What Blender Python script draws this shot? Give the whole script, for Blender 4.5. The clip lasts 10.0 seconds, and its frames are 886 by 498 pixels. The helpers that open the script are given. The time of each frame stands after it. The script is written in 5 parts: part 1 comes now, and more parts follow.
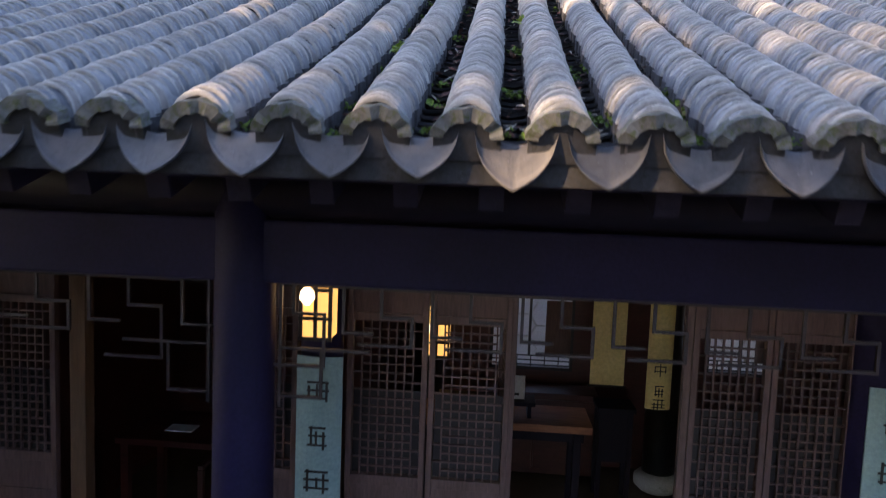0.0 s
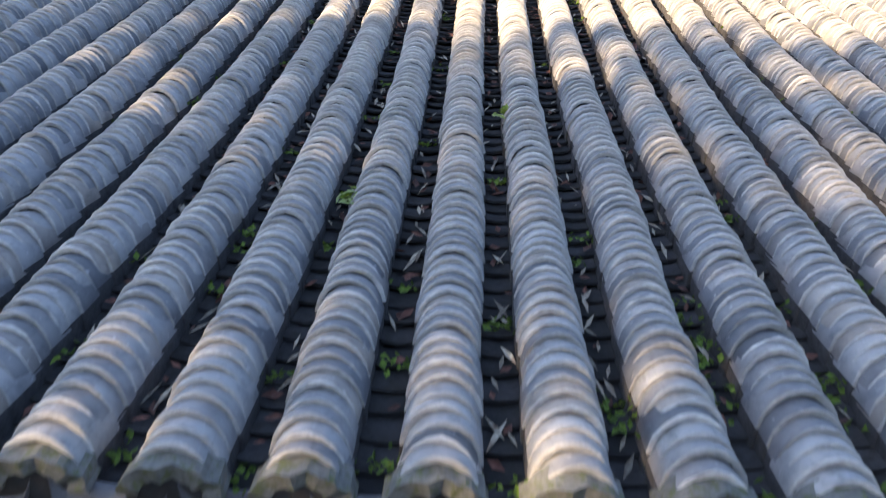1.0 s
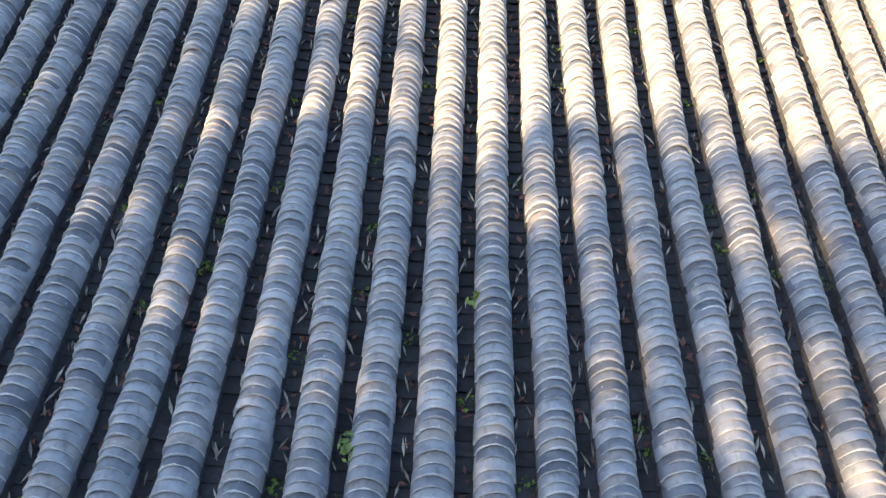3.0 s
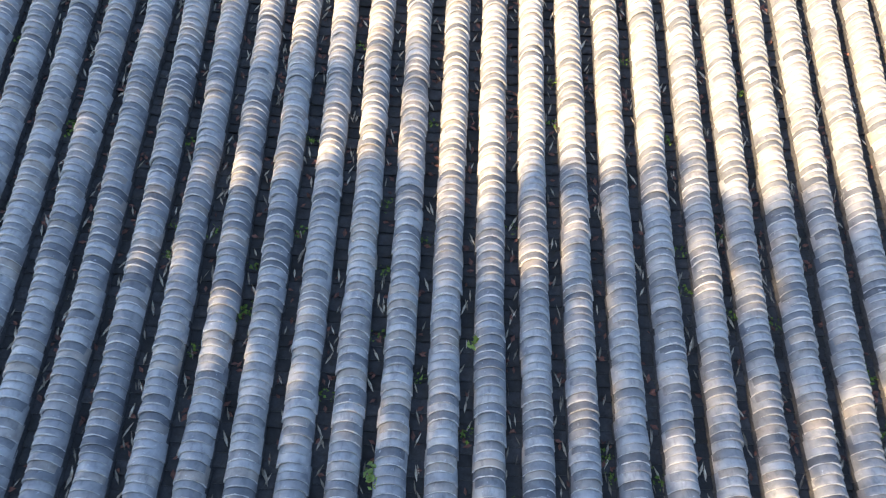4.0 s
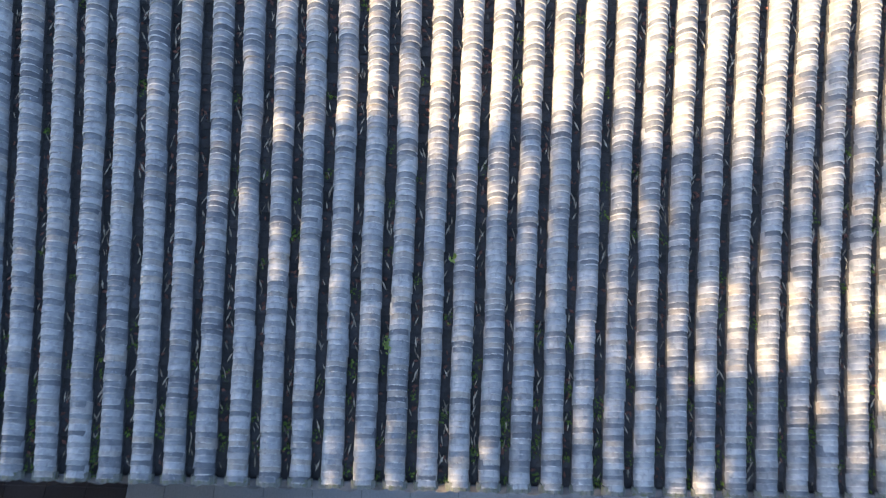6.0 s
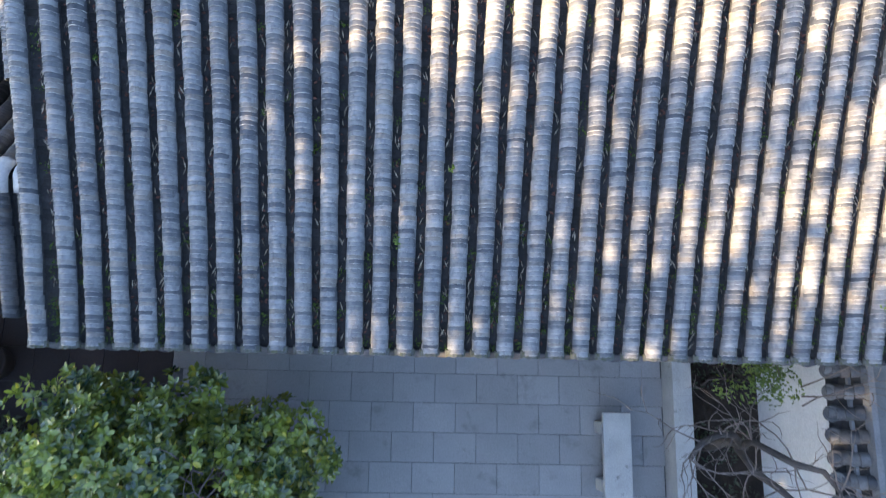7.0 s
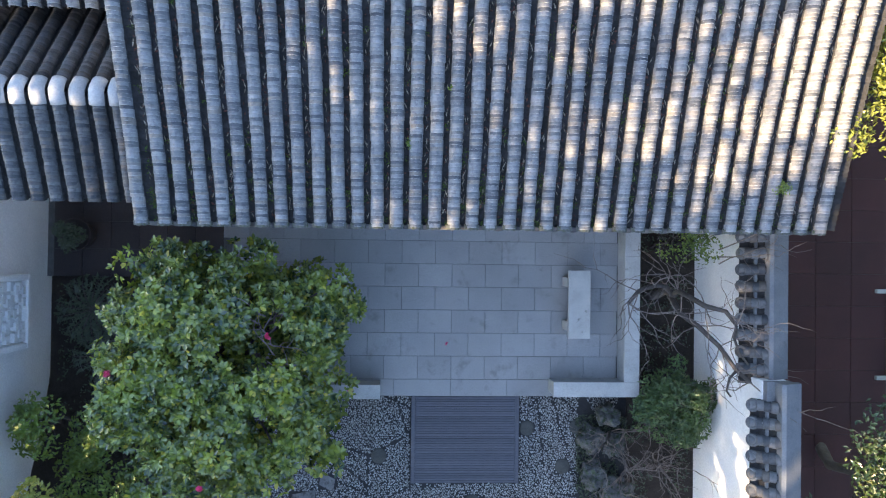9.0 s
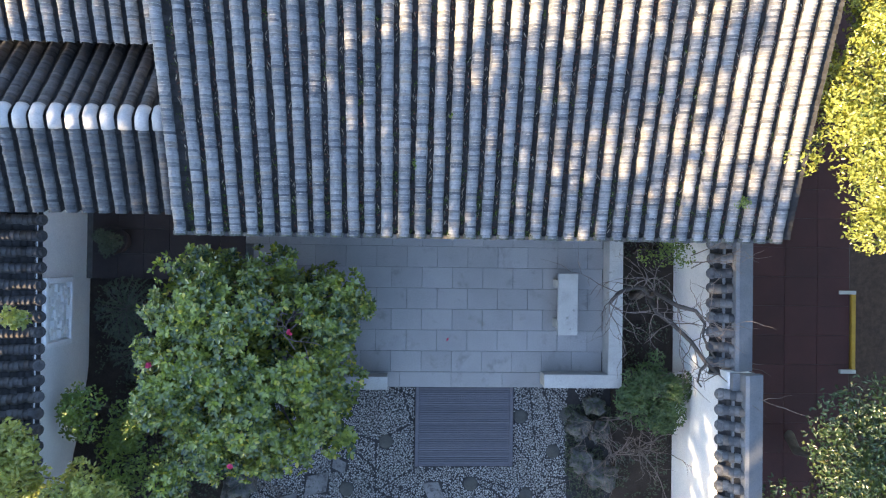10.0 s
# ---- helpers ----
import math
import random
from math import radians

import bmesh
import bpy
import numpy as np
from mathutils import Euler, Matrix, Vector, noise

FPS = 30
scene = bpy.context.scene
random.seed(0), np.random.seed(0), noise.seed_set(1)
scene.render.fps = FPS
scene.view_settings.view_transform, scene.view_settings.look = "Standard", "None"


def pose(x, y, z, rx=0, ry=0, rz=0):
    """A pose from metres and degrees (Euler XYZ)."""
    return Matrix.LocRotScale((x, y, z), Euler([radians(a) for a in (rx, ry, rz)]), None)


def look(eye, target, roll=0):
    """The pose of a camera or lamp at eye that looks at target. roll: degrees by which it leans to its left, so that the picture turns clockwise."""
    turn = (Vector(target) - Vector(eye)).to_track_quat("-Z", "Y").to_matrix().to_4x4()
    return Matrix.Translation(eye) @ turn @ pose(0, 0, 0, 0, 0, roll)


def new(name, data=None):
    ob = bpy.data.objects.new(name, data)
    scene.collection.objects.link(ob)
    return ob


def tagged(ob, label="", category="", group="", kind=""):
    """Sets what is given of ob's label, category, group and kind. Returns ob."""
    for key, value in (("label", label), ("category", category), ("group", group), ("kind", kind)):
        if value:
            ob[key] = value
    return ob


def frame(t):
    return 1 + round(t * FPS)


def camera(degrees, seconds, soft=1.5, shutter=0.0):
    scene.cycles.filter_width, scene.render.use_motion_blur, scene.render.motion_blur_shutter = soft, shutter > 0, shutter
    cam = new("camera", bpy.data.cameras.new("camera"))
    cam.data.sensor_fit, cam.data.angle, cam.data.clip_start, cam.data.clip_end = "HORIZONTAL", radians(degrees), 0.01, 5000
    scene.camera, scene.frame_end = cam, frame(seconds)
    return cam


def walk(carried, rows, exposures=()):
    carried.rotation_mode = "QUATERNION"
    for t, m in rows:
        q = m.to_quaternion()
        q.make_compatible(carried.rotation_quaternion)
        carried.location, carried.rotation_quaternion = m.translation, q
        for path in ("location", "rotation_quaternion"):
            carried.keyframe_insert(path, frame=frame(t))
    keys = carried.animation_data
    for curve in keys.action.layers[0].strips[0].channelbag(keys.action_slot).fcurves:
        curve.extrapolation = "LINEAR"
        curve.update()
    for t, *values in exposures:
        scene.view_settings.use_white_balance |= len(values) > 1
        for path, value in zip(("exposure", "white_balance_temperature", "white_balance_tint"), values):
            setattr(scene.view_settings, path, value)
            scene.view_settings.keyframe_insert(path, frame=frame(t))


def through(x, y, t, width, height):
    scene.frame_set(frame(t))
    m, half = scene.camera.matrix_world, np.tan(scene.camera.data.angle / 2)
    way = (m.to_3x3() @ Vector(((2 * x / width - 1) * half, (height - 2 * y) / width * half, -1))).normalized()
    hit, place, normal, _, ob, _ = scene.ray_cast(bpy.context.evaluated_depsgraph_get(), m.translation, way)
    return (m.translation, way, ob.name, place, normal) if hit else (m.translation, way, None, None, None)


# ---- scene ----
cam = camera(65.20, 10.0, soft=1.15, shutter=0.35)
PATH = [
    (0.0, pose(0.046, 0.290, 2.824, 84.85, -2.18, 4.50)),
    (0.5, pose(0.012, 0.642, 3.182, 83.05, -2.20, 3.40)),
    (1.0, pose(-0.003, 0.952, 3.608, 78.27, -1.99, 2.30)),
    (1.5, pose(-0.008, 1.119, 4.011, 72.81, -2.08, 1.73)),
    (2.0, pose(-0.008, 1.152, 4.464, 67.09, -2.26, 1.57)),
    (2.5, pose(-0.016, 1.185, 4.895, 62.05, -2.30, 1.44)),
    (3.0, pose(-0.033, 1.226, 5.360, 56.51, -2.23, 1.41)),
    (4.5, pose(-0.126, 1.437, 6.763, 41.22, -2.43, 1.35)),
    (5.0, pose(-0.107, 1.482, 7.242, 35.71, -2.25, 1.41)),
    (5.5, pose(-0.108, 1.531, 7.732, 29.70, -2.28, 1.28)),
    (7.0, pose(-0.173, 1.646, 9.246, 11.82, -2.42, 1.12)),
    (7.5, pose(-0.235, 1.652, 9.738, 6.06, -2.70, 0.94)),
    (8.0, pose(-0.282, 1.643, 10.218, 0.81, -2.82, 0.88)),
    (8.5, pose(-0.304, 1.619, 10.731, 0.62, -2.84, 0.79)),
    (9.0, pose(-0.342, 1.644, 11.283, 0.66, -2.90, 0.74)),
    (9.5, pose(-0.373, 1.694, 11.851, 0.61, -2.88, 0.77)),
    (10.0, pose(-0.413, 1.740, 12.434, 0.55, -2.84, 0.79)),
]
walk(cam, PATH, [(0.0, 2.40, 6950, 22), (1.0, 2.38, 7000, 15), (2.0, 2.44, 7050, 12), (5.0, 2.49, 6900, 11), (8.0, 2.45, 6750, 11), (10.0, 2.50, 6900, 10)])

# ---- world, sun, exposure ----
SUN_ELEV, SUN_FROM = radians(27), Vector((-0.80, -0.60, 0)).normalized()
world = bpy.data.worlds.new("sky")
scene.world = world
world.use_nodes = True
wn = world.node_tree.nodes
sky = wn.new("ShaderNodeTexSky")
sky.sky_type, sky.sun_disc = "NISHITA", False
sky.sun_elevation = SUN_ELEV
sky.air_density, sky.dust_density, sky.ozone_density = 1.0, 0.5, 1.75
sky.sun_rotation = math.atan2(SUN_FROM.x, SUN_FROM.y)
world.node_tree.links.new(sky.outputs[0], wn["Background"].inputs[0])
wn["Background"].inputs[1].default_value = 0.15
SUN_WAY = Vector((SUN_FROM.x * math.cos(SUN_ELEV), SUN_FROM.y * math.cos(SUN_ELEV), math.sin(SUN_ELEV)))
sun = new("sun", bpy.data.lights.new("sun", "SUN"))
sun.data.energy, sun.data.angle, sun.data.color = 4.2, radians(0.55), (1.0, 0.75, 0.45)
sun.matrix_world = look(SUN_WAY * 40, (0, 0, 0))

# ---- materials ----
def nodes_of(name):
    m = bpy.data.materials.new(name)
    m.use_nodes = True
    t = m.node_tree
    return m, t.nodes, t.links, t.nodes["Principled BSDF"]


def noise_at(n, l, scale, detail=4.0, rough=0.6, stretch=None, coord="Position"):
    g = n.new("ShaderNodeNewGeometry")
    src = g.outputs[coord]
    if stretch:
        mp = n.new("ShaderNodeMapping")
        mp.inputs["Scale"].default_value = stretch
        l.new(src, mp.inputs["Vector"])
        src = mp.outputs[0]
    t = n.new("ShaderNodeTexNoise")
    t.inputs["Scale"].default_value, t.inputs["Detail"].default_value, t.inputs["Roughness"].default_value = scale, detail, rough
    l.new(src, t.inputs["Vector"])
    return t.outputs["Fac"]


def ramp(n, l, fac, stops):
    r = n.new("ShaderNodeValToRGB")
    e = r.color_ramp.elements
    while len(e) < len(stops):
        e.new(0.5)
    for k, (p, c) in enumerate(stops):
        e[k].position, e[k].color = p, (*c, 1)
    l.new(fac, r.inputs[0])
    return r.outputs[0]


def blend(n, l, fac, a, b, mode="MIX"):
    m = n.new("ShaderNodeMix")
    m.data_type, m.blend_type = "RGBA", mode
    for v, i in ((fac, 0), (a, 6), (b, 7)):
        if isinstance(v, (int, float)):
            m.inputs[i].default_value = v
        elif isinstance(v, tuple):
            m.inputs[i].default_value = (*v, 1)
        else:
            l.new(v, m.inputs[i])
    return m.outputs[2]


def maths(n, l, op, a, b=0.0):
    m = n.new("ShaderNodeMath")
    m.operation = op
    for v, i in ((a, 0), (b, 1)):
        if isinstance(v, (int, float)):
            m.inputs[i].default_value = v
        else:
            l.new(v, m.inputs[i])
    return m.outputs[0]


def random_of_piece(n, l):
    g, o = n.new("ShaderNodeNewGeometry"), n.new("ShaderNodeObjectInfo")
    return maths(n, l, "FRACT", maths(n, l, "ADD", g.outputs["Random Per Island"], o.outputs["Random"]))


def bump(n, l, p, height, strength, distance=0.01):
    b = n.new("ShaderNodeBump")
    b.inputs["Strength"].default_value, b.inputs["Distance"].default_value = strength, distance
    l.new(height, b.inputs["Height"])
    l.new(b.outputs[0], p.inputs["Normal"])


def surface(name, dark, light, scale=3.0, fine=60.0, rough=0.8, metal=0.0, relief=0.4, pieces=0.0, stretch=None, stain=None, stain_at=0.62, distance=0.004, sheen=0.5):
    """A matt surface: two colours by a coarse noise, fine grain, optional tone per piece, optional stains."""
    m, n, l, p = nodes_of(name)
    coarse = noise_at(n, l, scale, 5, 0.6, stretch)
    grain = noise_at(n, l, fine, 3, 0.7, stretch)
    c = ramp(n, l, coarse, ((0.3, dark), (0.7, light)))
    c = blend(n, l, 0.35, c, ramp(n, l, grain, ((0.3, tuple(v * 0.6 for v in dark)), (0.7, tuple(min(1, v * 1.2) for v in light)))))
    if stain:
        s = ramp(n, l, noise_at(n, l, scale * 2.3, 6, 0.7, stretch), ((stain_at, (0, 0, 0)), (stain_at + 0.12, (1, 1, 1))))
        c = blend(n, l, s, c, stain)
    if pieces:
        r = random_of_piece(n, l)
        c = blend(n, l, 1.0, c, ramp(n, l, r, ((0.0, (1 - pieces,) * 3), (1.0, (1 + 0 * pieces,) * 3))), "MULTIPLY")
    l.new(c, p.inputs["Base Color"])
    p.inputs["Roughness"].default_value, p.inputs["Metallic"].default_value = rough, metal
    p.inputs["Specular IOR Level"].default_value = sheen
    bump(n, l, p, grain, relief, distance)
    return m


def tile_material(name, cold, warm, pale):
    """Clay tile: every tile a tone of its own, soft weather marks, dirt streaks down the slope, sparse lichen."""
    m, n, l, p = nodes_of(name)
    r = random_of_piece(n, l)
    mid = tuple(0.5 * (a + b) for a, b in zip(cold, pale))
    c = ramp(n, l, r, ((0.0, cold), (0.16, mid), (0.45, pale), (0.62, tuple(1.12 * v for v in pale)), (0.78, warm), (0.92, mid), (1.0, tuple(0.82 * v for v in cold))))
    big = noise_at(n, l, 2.2, 3, 0.5)
    c = blend(n, l, 1.0, c, ramp(n, l, big, ((0.3, (0.74, 0.75, 0.78)), (0.7, (1.1, 1.08, 1.05)))), "MULTIPLY")
    mark = noise_at(n, l, 16, 4, 0.6)
    c = blend(n, l, 1.0, c, ramp(n, l, mark, ((0.32, (0.68, 0.69, 0.72)), (0.5, (1, 1, 1)), (0.7, (1.18, 1.17, 1.14)))), "MULTIPLY")
    dirt = noise_at(n, l, 34, 4, 0.75, (1, 0.30, 0.30))
    c = blend(n, l, ramp(n, l, dirt, ((0.54, (0, 0, 0)), (0.72, (0.45, 0.45, 0.45)))), c, tuple(v * 0.45 for v in cold))
    lichen = noise_at(n, l, 48, 3, 0.6)
    c = blend(n, l, ramp(n, l, lichen, ((0.66, (0, 0, 0)), (0.72, (0.6, 0.6, 0.6)))), c, tuple(min(1, v * 1.7) for v in pale))
    l.new(c, p.inputs["Base Color"])
    p.inputs["Roughness"].default_value = 0.72
    bump(n, l, p, noise_at(n, l, 110, 4, 0.7), 0.45, 0.004)
    return m


def leaf_material(name, a, b, c_old_lit, gloss=0.4, through=0.35):
    m, n, l, p = nodes_of(name)
    r = random_of_piece(n, l)
    half = tuple(0.6 * u + 0.4 * v for u, v in zip(a, b))
    col = ramp(n, l, r, ((0.0, a), (0.40, half), (0.78, b), (0.92, b), (1.0, c_old_lit)))
    col = blend(n, l, 0.45, col, ramp(n, l, noise_at(n, l, 2.8, 3), ((0.38, tuple(0.65 * v for v in a)), (0.62, tuple(1.15 * v for v in b)))))
    l.new(col, p.inputs["Base Color"])
    p.inputs["Roughness"].default_value = gloss
    p.inputs["Specular IOR Level"].default_value = 0.7
    p.inputs["Coat Weight"].default_value, p.inputs["Coat Roughness"].default_value = 0.4, gloss * 0.6
    tr = n.new("ShaderNodeBsdfTranslucent")
    l.new(blend(n, l, 1.0, col, (1.5, 1.4, 0.45), "MULTIPLY"), tr.inputs[0])
    mx = n.new("ShaderNodeMixShader")
    mx.inputs[0].default_value = through
    l.new(p.outputs[0], mx.inputs[1])
    l.new(tr.outputs[0], mx.inputs[2])
    l.new(mx.outputs[0], n["Material Output"].inputs[0])
    return m


def glow(name, colour, strength):
    m, n, l, p = nodes_of(name)
    p.inputs["Base Color"].default_value = (*colour, 1)
    p.inputs["Emission Color"].default_value = (*colour, 1)
    p.inputs["Emission Strength"].default_value = strength
    return m


TILE = tile_material("weathered_roof_tile", (0.082, 0.090, 0.106), (0.222, 0.198, 0.178), (0.220, 0.226, 0.238))
# Pale lip colour paints the bright line where tile rims catch the light.
TILELIP = surface("tile_lip_highlight", (0.27, 0.272, 0.278), (0.46, 0.455, 0.44), 20, 90, 0.7, pieces=0.4)
DARKLIP = surface("dark_and_shaded_lip", (0.03, 0.03, 0.03), (0.09, 0.09, 0.09), 20, 90, 0.7, pieces=0.4)
# Trough clay, its colour lowered to hold the shadow between the rows.
TROUGH = surface("shaded_trough_clay", (0.010, 0.010, 0.012), (0.042, 0.043, 0.050), 14, 70, 0.85, pieces=0.65, stain=(0.018, 0.016, 0.015), stain_at=0.52)
# Tile side skirts: dirt and moss, plus painted shade between the rows.
SKIRTSHADE = surface("skirt_dirt_and_shade", (0.016, 0.016, 0.019), (0.060, 0.060, 0.066), 22, 80, 0.95, stain=(0.03, 0.035, 0.015), stain_at=0.6)
DRIP = tile_material("eave_tile_clay", (0.042, 0.046, 0.058), (0.080, 0.074, 0.074), (0.098, 0.102, 0.116))
RIM = surface("mossy_mortar", (0.045, 0.048, 0.046), (0.135, 0.137, 0.132), 22, 80, 0.9, stain=(0.060, 0.072, 0.030), stain_at=0.5)
RIDGE = surface("smooth_ridge_tile", (0.30, 0.31, 0.33), (0.46, 0.46, 0.47), 7, 60, 0.5, pieces=0.2, stain=(0.2, 0.2, 0.2))
# Dark clay for the east coping; paints shade onto the side building's front slope.
DARKTILE = tile_material("dark_and_shaded_tile", (0.055, 0.06, 0.07), (0.115, 0.10, 0.09), (0.135, 0.138, 0.145))
# Old dark clay on the west coping; on the back slope it paints shade.
OLDSHADETILE = tile_material("old_and_shaded_tile", (0.025, 0.025, 0.028), (0.06, 0.05, 0.045), (0.075, 0.075, 0.08))
DARKPAVE = surface("dark_brown_and_shade", (0.022, 0.016, 0.017), (0.05, 0.038, 0.038), 2, 50, 0.85, pieces=0.25)
# TIMBER and BLUEWOOD are darkened to carry the shade under eave and roof.
TIMBER = surface("dark_shaded_timber", (0.004, 0.003, 0.008), (0.009, 0.006, 0.014), 3, 50, 0.6, relief=0.2, stretch=(1, 1, 0.15), sheen=0.2)
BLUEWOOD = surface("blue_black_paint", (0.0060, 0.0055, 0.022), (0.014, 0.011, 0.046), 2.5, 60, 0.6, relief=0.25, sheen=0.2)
REDWOOD = surface("dark_red_lacquer", (0.035, 0.010, 0.009), (0.09, 0.026, 0.020), 4, 40, 0.35, relief=0.2, stretch=(0.2, 1, 1))
TABLEWOOD = surface("polished_rosewood", (0.20, 0.07, 0.03), (0.38, 0.15, 0.07), 5, 40, 0.6, relief=0.15, stretch=(0.15, 1, 1))
# Grey rafters and eave board, coloured near black for the eave's shade.
RAFTERWOOD = surface("shaded_rafter_paint", (0.006, 0.004, 0.011), (0.016, 0.012, 0.028), 3, 60, 0.75, sheen=0.25)
OLDPINE = surface("bare_pine_post", (0.09, 0.048, 0.024), (0.18, 0.095, 0.048), 5, 50, 0.6, stretch=(1, 1, 0.12))
DOORWOOD = surface("brown_door_timber", (0.062, 0.036, 0.033), (0.165, 0.100, 0.090), 6, 60, 0.5, stretch=(1, 1, 0.15))
SLATE = surface("grey_paving_stone", (0.245, 0.245, 0.25), (0.345, 0.34, 0.34), 1.1, 55, 0.75, pieces=0.16, stain=(0.215, 0.21, 0.21), stain_at=0.55)
FLAG = surface("worn_flagstone", (0.10, 0.10, 0.105), (0.20, 0.20, 0.205), 6, 60, 0.85, stain=(0.06, 0.06, 0.06), stain_at=0.5)
GROUT = surface("dark_joint", (0.06, 0.06, 0.06), (0.12, 0.12, 0.12), 8, 60, 0.95)
COPESTONE = surface("pale_cut_stone", (0.30, 0.30, 0.29), (0.47, 0.47, 0.45), 3, 70, 0.8, stain=(0.16, 0.16, 0.15), stain_at=0.6)
PLASTER = surface("white_lime_plaster", (0.72, 0.73, 0.75), (0.86, 0.86, 0.86), 1.4, 45, 0.85, relief=0.2, stain=(0.60, 0.60, 0.61), stain_at=0.66)
CEMENT = surface("blue_grey_cement", (0.10, 0.11, 0.125), (0.19, 0.20, 0.215), 3, 60, 0.8, stain=(0.08, 0.08, 0.08))
DECK = surface("violet_grey_decking", (0.072, 0.074, 0.094), (0.11, 0.112, 0.138), 3, 60, 0.65, pieces=0.3, stretch=(0.15, 1, 1))
PEBBLE = surface("pale_pebbles", (0.30, 0.30, 0.30), (0.58, 0.58, 0.57), 30, 90, 0.6, pieces=0.55)
MORTAR = surface("dark_pebble_mortar", (0.016, 0.016, 0.018), (0.040, 0.040, 0.043), 10, 80, 0.95)
INSET = surface("dark_round_stone", (0.035, 0.037, 0.035), (0.08, 0.08, 0.075), 8, 60, 0.9)
EARTH = surface("dark_garden_soil", (0.016, 0.012, 0.010), (0.05, 0.038, 0.030), 4, 40, 1.0, relief=0.9, distance=0.02)
LITTER_EARTH = surface("soil_with_litter", (0.02, 0.011, 0.010), (0.08, 0.046, 0.036), 12, 60, 1.0, relief=0.9, distance=0.02)
REDPAVE = surface("dark_red_paving", (0.040, 0.0110, 0.0125), (0.068, 0.0195, 0.0205), 1.5, 50, 0.8, pieces=0.3, stain=(0.045, 0.02, 0.02))
ROCK = surface("limestone_rock", (0.028, 0.03, 0.03), (0.13, 0.13, 0.13), 6, 40, 0.85, relief=0.9, stain=(0.03, 0.05, 0.018), stain_at=0.5, distance=0.02)
BARK = surface("grey_bark", (0.03, 0.025, 0.023), (0.10, 0.082, 0.074), 12, 60, 0.9, relief=0.8, stretch=(1, 1, 0.3), distance=0.01)
TWIG = surface("pale_dry_twig", (0.085, 0.068, 0.060), (0.22, 0.18, 0.16), 12, 60, 0.9)
# The last, yellow colour paints sun specks onto single camellia leaves.
CAMELLIA = leaf_material("camellia_leaf", (0.010, 0.045, 0.034), (0.25, 0.31, 0.058), (0.70, 0.56, 0.08), 0.20, 0.28)
SUNLEAF = leaf_material("yellow_green_leaf", (0.11, 0.16, 0.030), (0.37, 0.38, 0.09), (0.60, 0.54, 0.20), 0.35, 0.35)
SHRUBLEAF = leaf_material("small_dark_leaf", (0.035, 0.085, 0.028), (0.075, 0.135, 0.04), (0.14, 0.17, 0.05), 0.45, 0.3)
GARDENLEAF = leaf_material("mid_green_leaf", (0.07, 0.13, 0.028), (0.17, 0.25, 0.045), (0.2, 0.2, 0.04), 0.45, 0.35)
# Lane tree: dark greens replace shade, the yellow replaces sun on the tips.
DARKLEAF = leaf_material("shade_toned_leaf", (0.018, 0.042, 0.018), (0.048, 0.085, 0.028), (0.22, 0.22, 0.05), 0.4, 0.3)
FROND = leaf_material("dull_frond", (0.015, 0.03, 0.014), (0.035, 0.055, 0.022), (0.06, 0.05, 0.03), 0.6, 0.2)
MOSS = surface("bright_moss", (0.035, 0.07, 0.012), (0.09, 0.15, 0.02), 20, 90, 1.0, relief=0.9)
DRYLEAF = surface("fallen_leaf", (0.16, 0.09, 0.055), (0.50, 0.47, 0.38), 30, 60, 0.7, pieces=0.75)
REDLEAF = surface("brown_red_leaf", (0.07, 0.022, 0.016), (0.17, 0.07, 0.05), 30, 60, 0.8, pieces=0.6)
PETAL = surface("pink_petal", (0.55, 0.03, 0.10), (0.75, 0.06, 0.16), 20, 60, 0.5)
PAPER = glow("lit_paper", (1.0, 0.52, 0.14), 0.26)
BULB = glow("lamp_bulb", (1.0, 0.72, 0.38), 0.9)
CREAM = surface("cream_panel", (0.62, 0.46, 0.18), (0.76, 0.60, 0.27), 3, 40, 0.6)
COUPLET = surface("pale_green_board", (0.20, 0.34, 0.35), (0.28, 0.44, 0.44), 2, 50, 0.6)
INK = surface("black_ink", (0.008, 0.008, 0.008), (0.02, 0.02, 0.02), 6, 50, 0.6)
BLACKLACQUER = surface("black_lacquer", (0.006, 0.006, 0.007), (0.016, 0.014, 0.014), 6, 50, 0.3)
WHITECARD = surface("white_card", (0.6, 0.6, 0.6), (0.75, 0.74, 0.72), 6, 50, 0.7)
YELLOWPAINT = surface("yellow_kerb_paint", (0.30, 0.17, 0.02), (0.45, 0.27, 0.035), 9, 60, 0.7, stain=(0.14, 0.10, 0.04))
FRETWOOD = surface("dark_fret_timber", (0.010, 0.007, 0.010), (0.034, 0.024, 0.028), 9, 60, 0.45)
INDOORFLOOR = surface("indoor_brick_floor", (0.06, 0.05, 0.035), (0.12, 0.09, 0.06), 3, 50, 0.5)

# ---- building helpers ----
LIPS = {TILE.name: TILELIP, OLDSHADETILE.name: DARKLIP, DARKTILE.name: DARKLIP}


def mesh_of(name, verts, faces, material, smooth=None):
    me = bpy.data.meshes.new(name)
    me.from_pydata([tuple(v) for v in verts], [], faces)
    if smooth is not None:
        me.polygons.foreach_set("use_smooth", [bool(v) for v in smooth] if isinstance(smooth, list) else [bool(smooth)] * len(me.polygons))
    me.materials.append(material)
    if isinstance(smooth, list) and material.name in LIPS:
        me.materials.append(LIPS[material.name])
        me.materials.append(SKIRTSHADE)
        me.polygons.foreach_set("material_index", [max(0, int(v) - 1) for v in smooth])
    me.update()
    return me


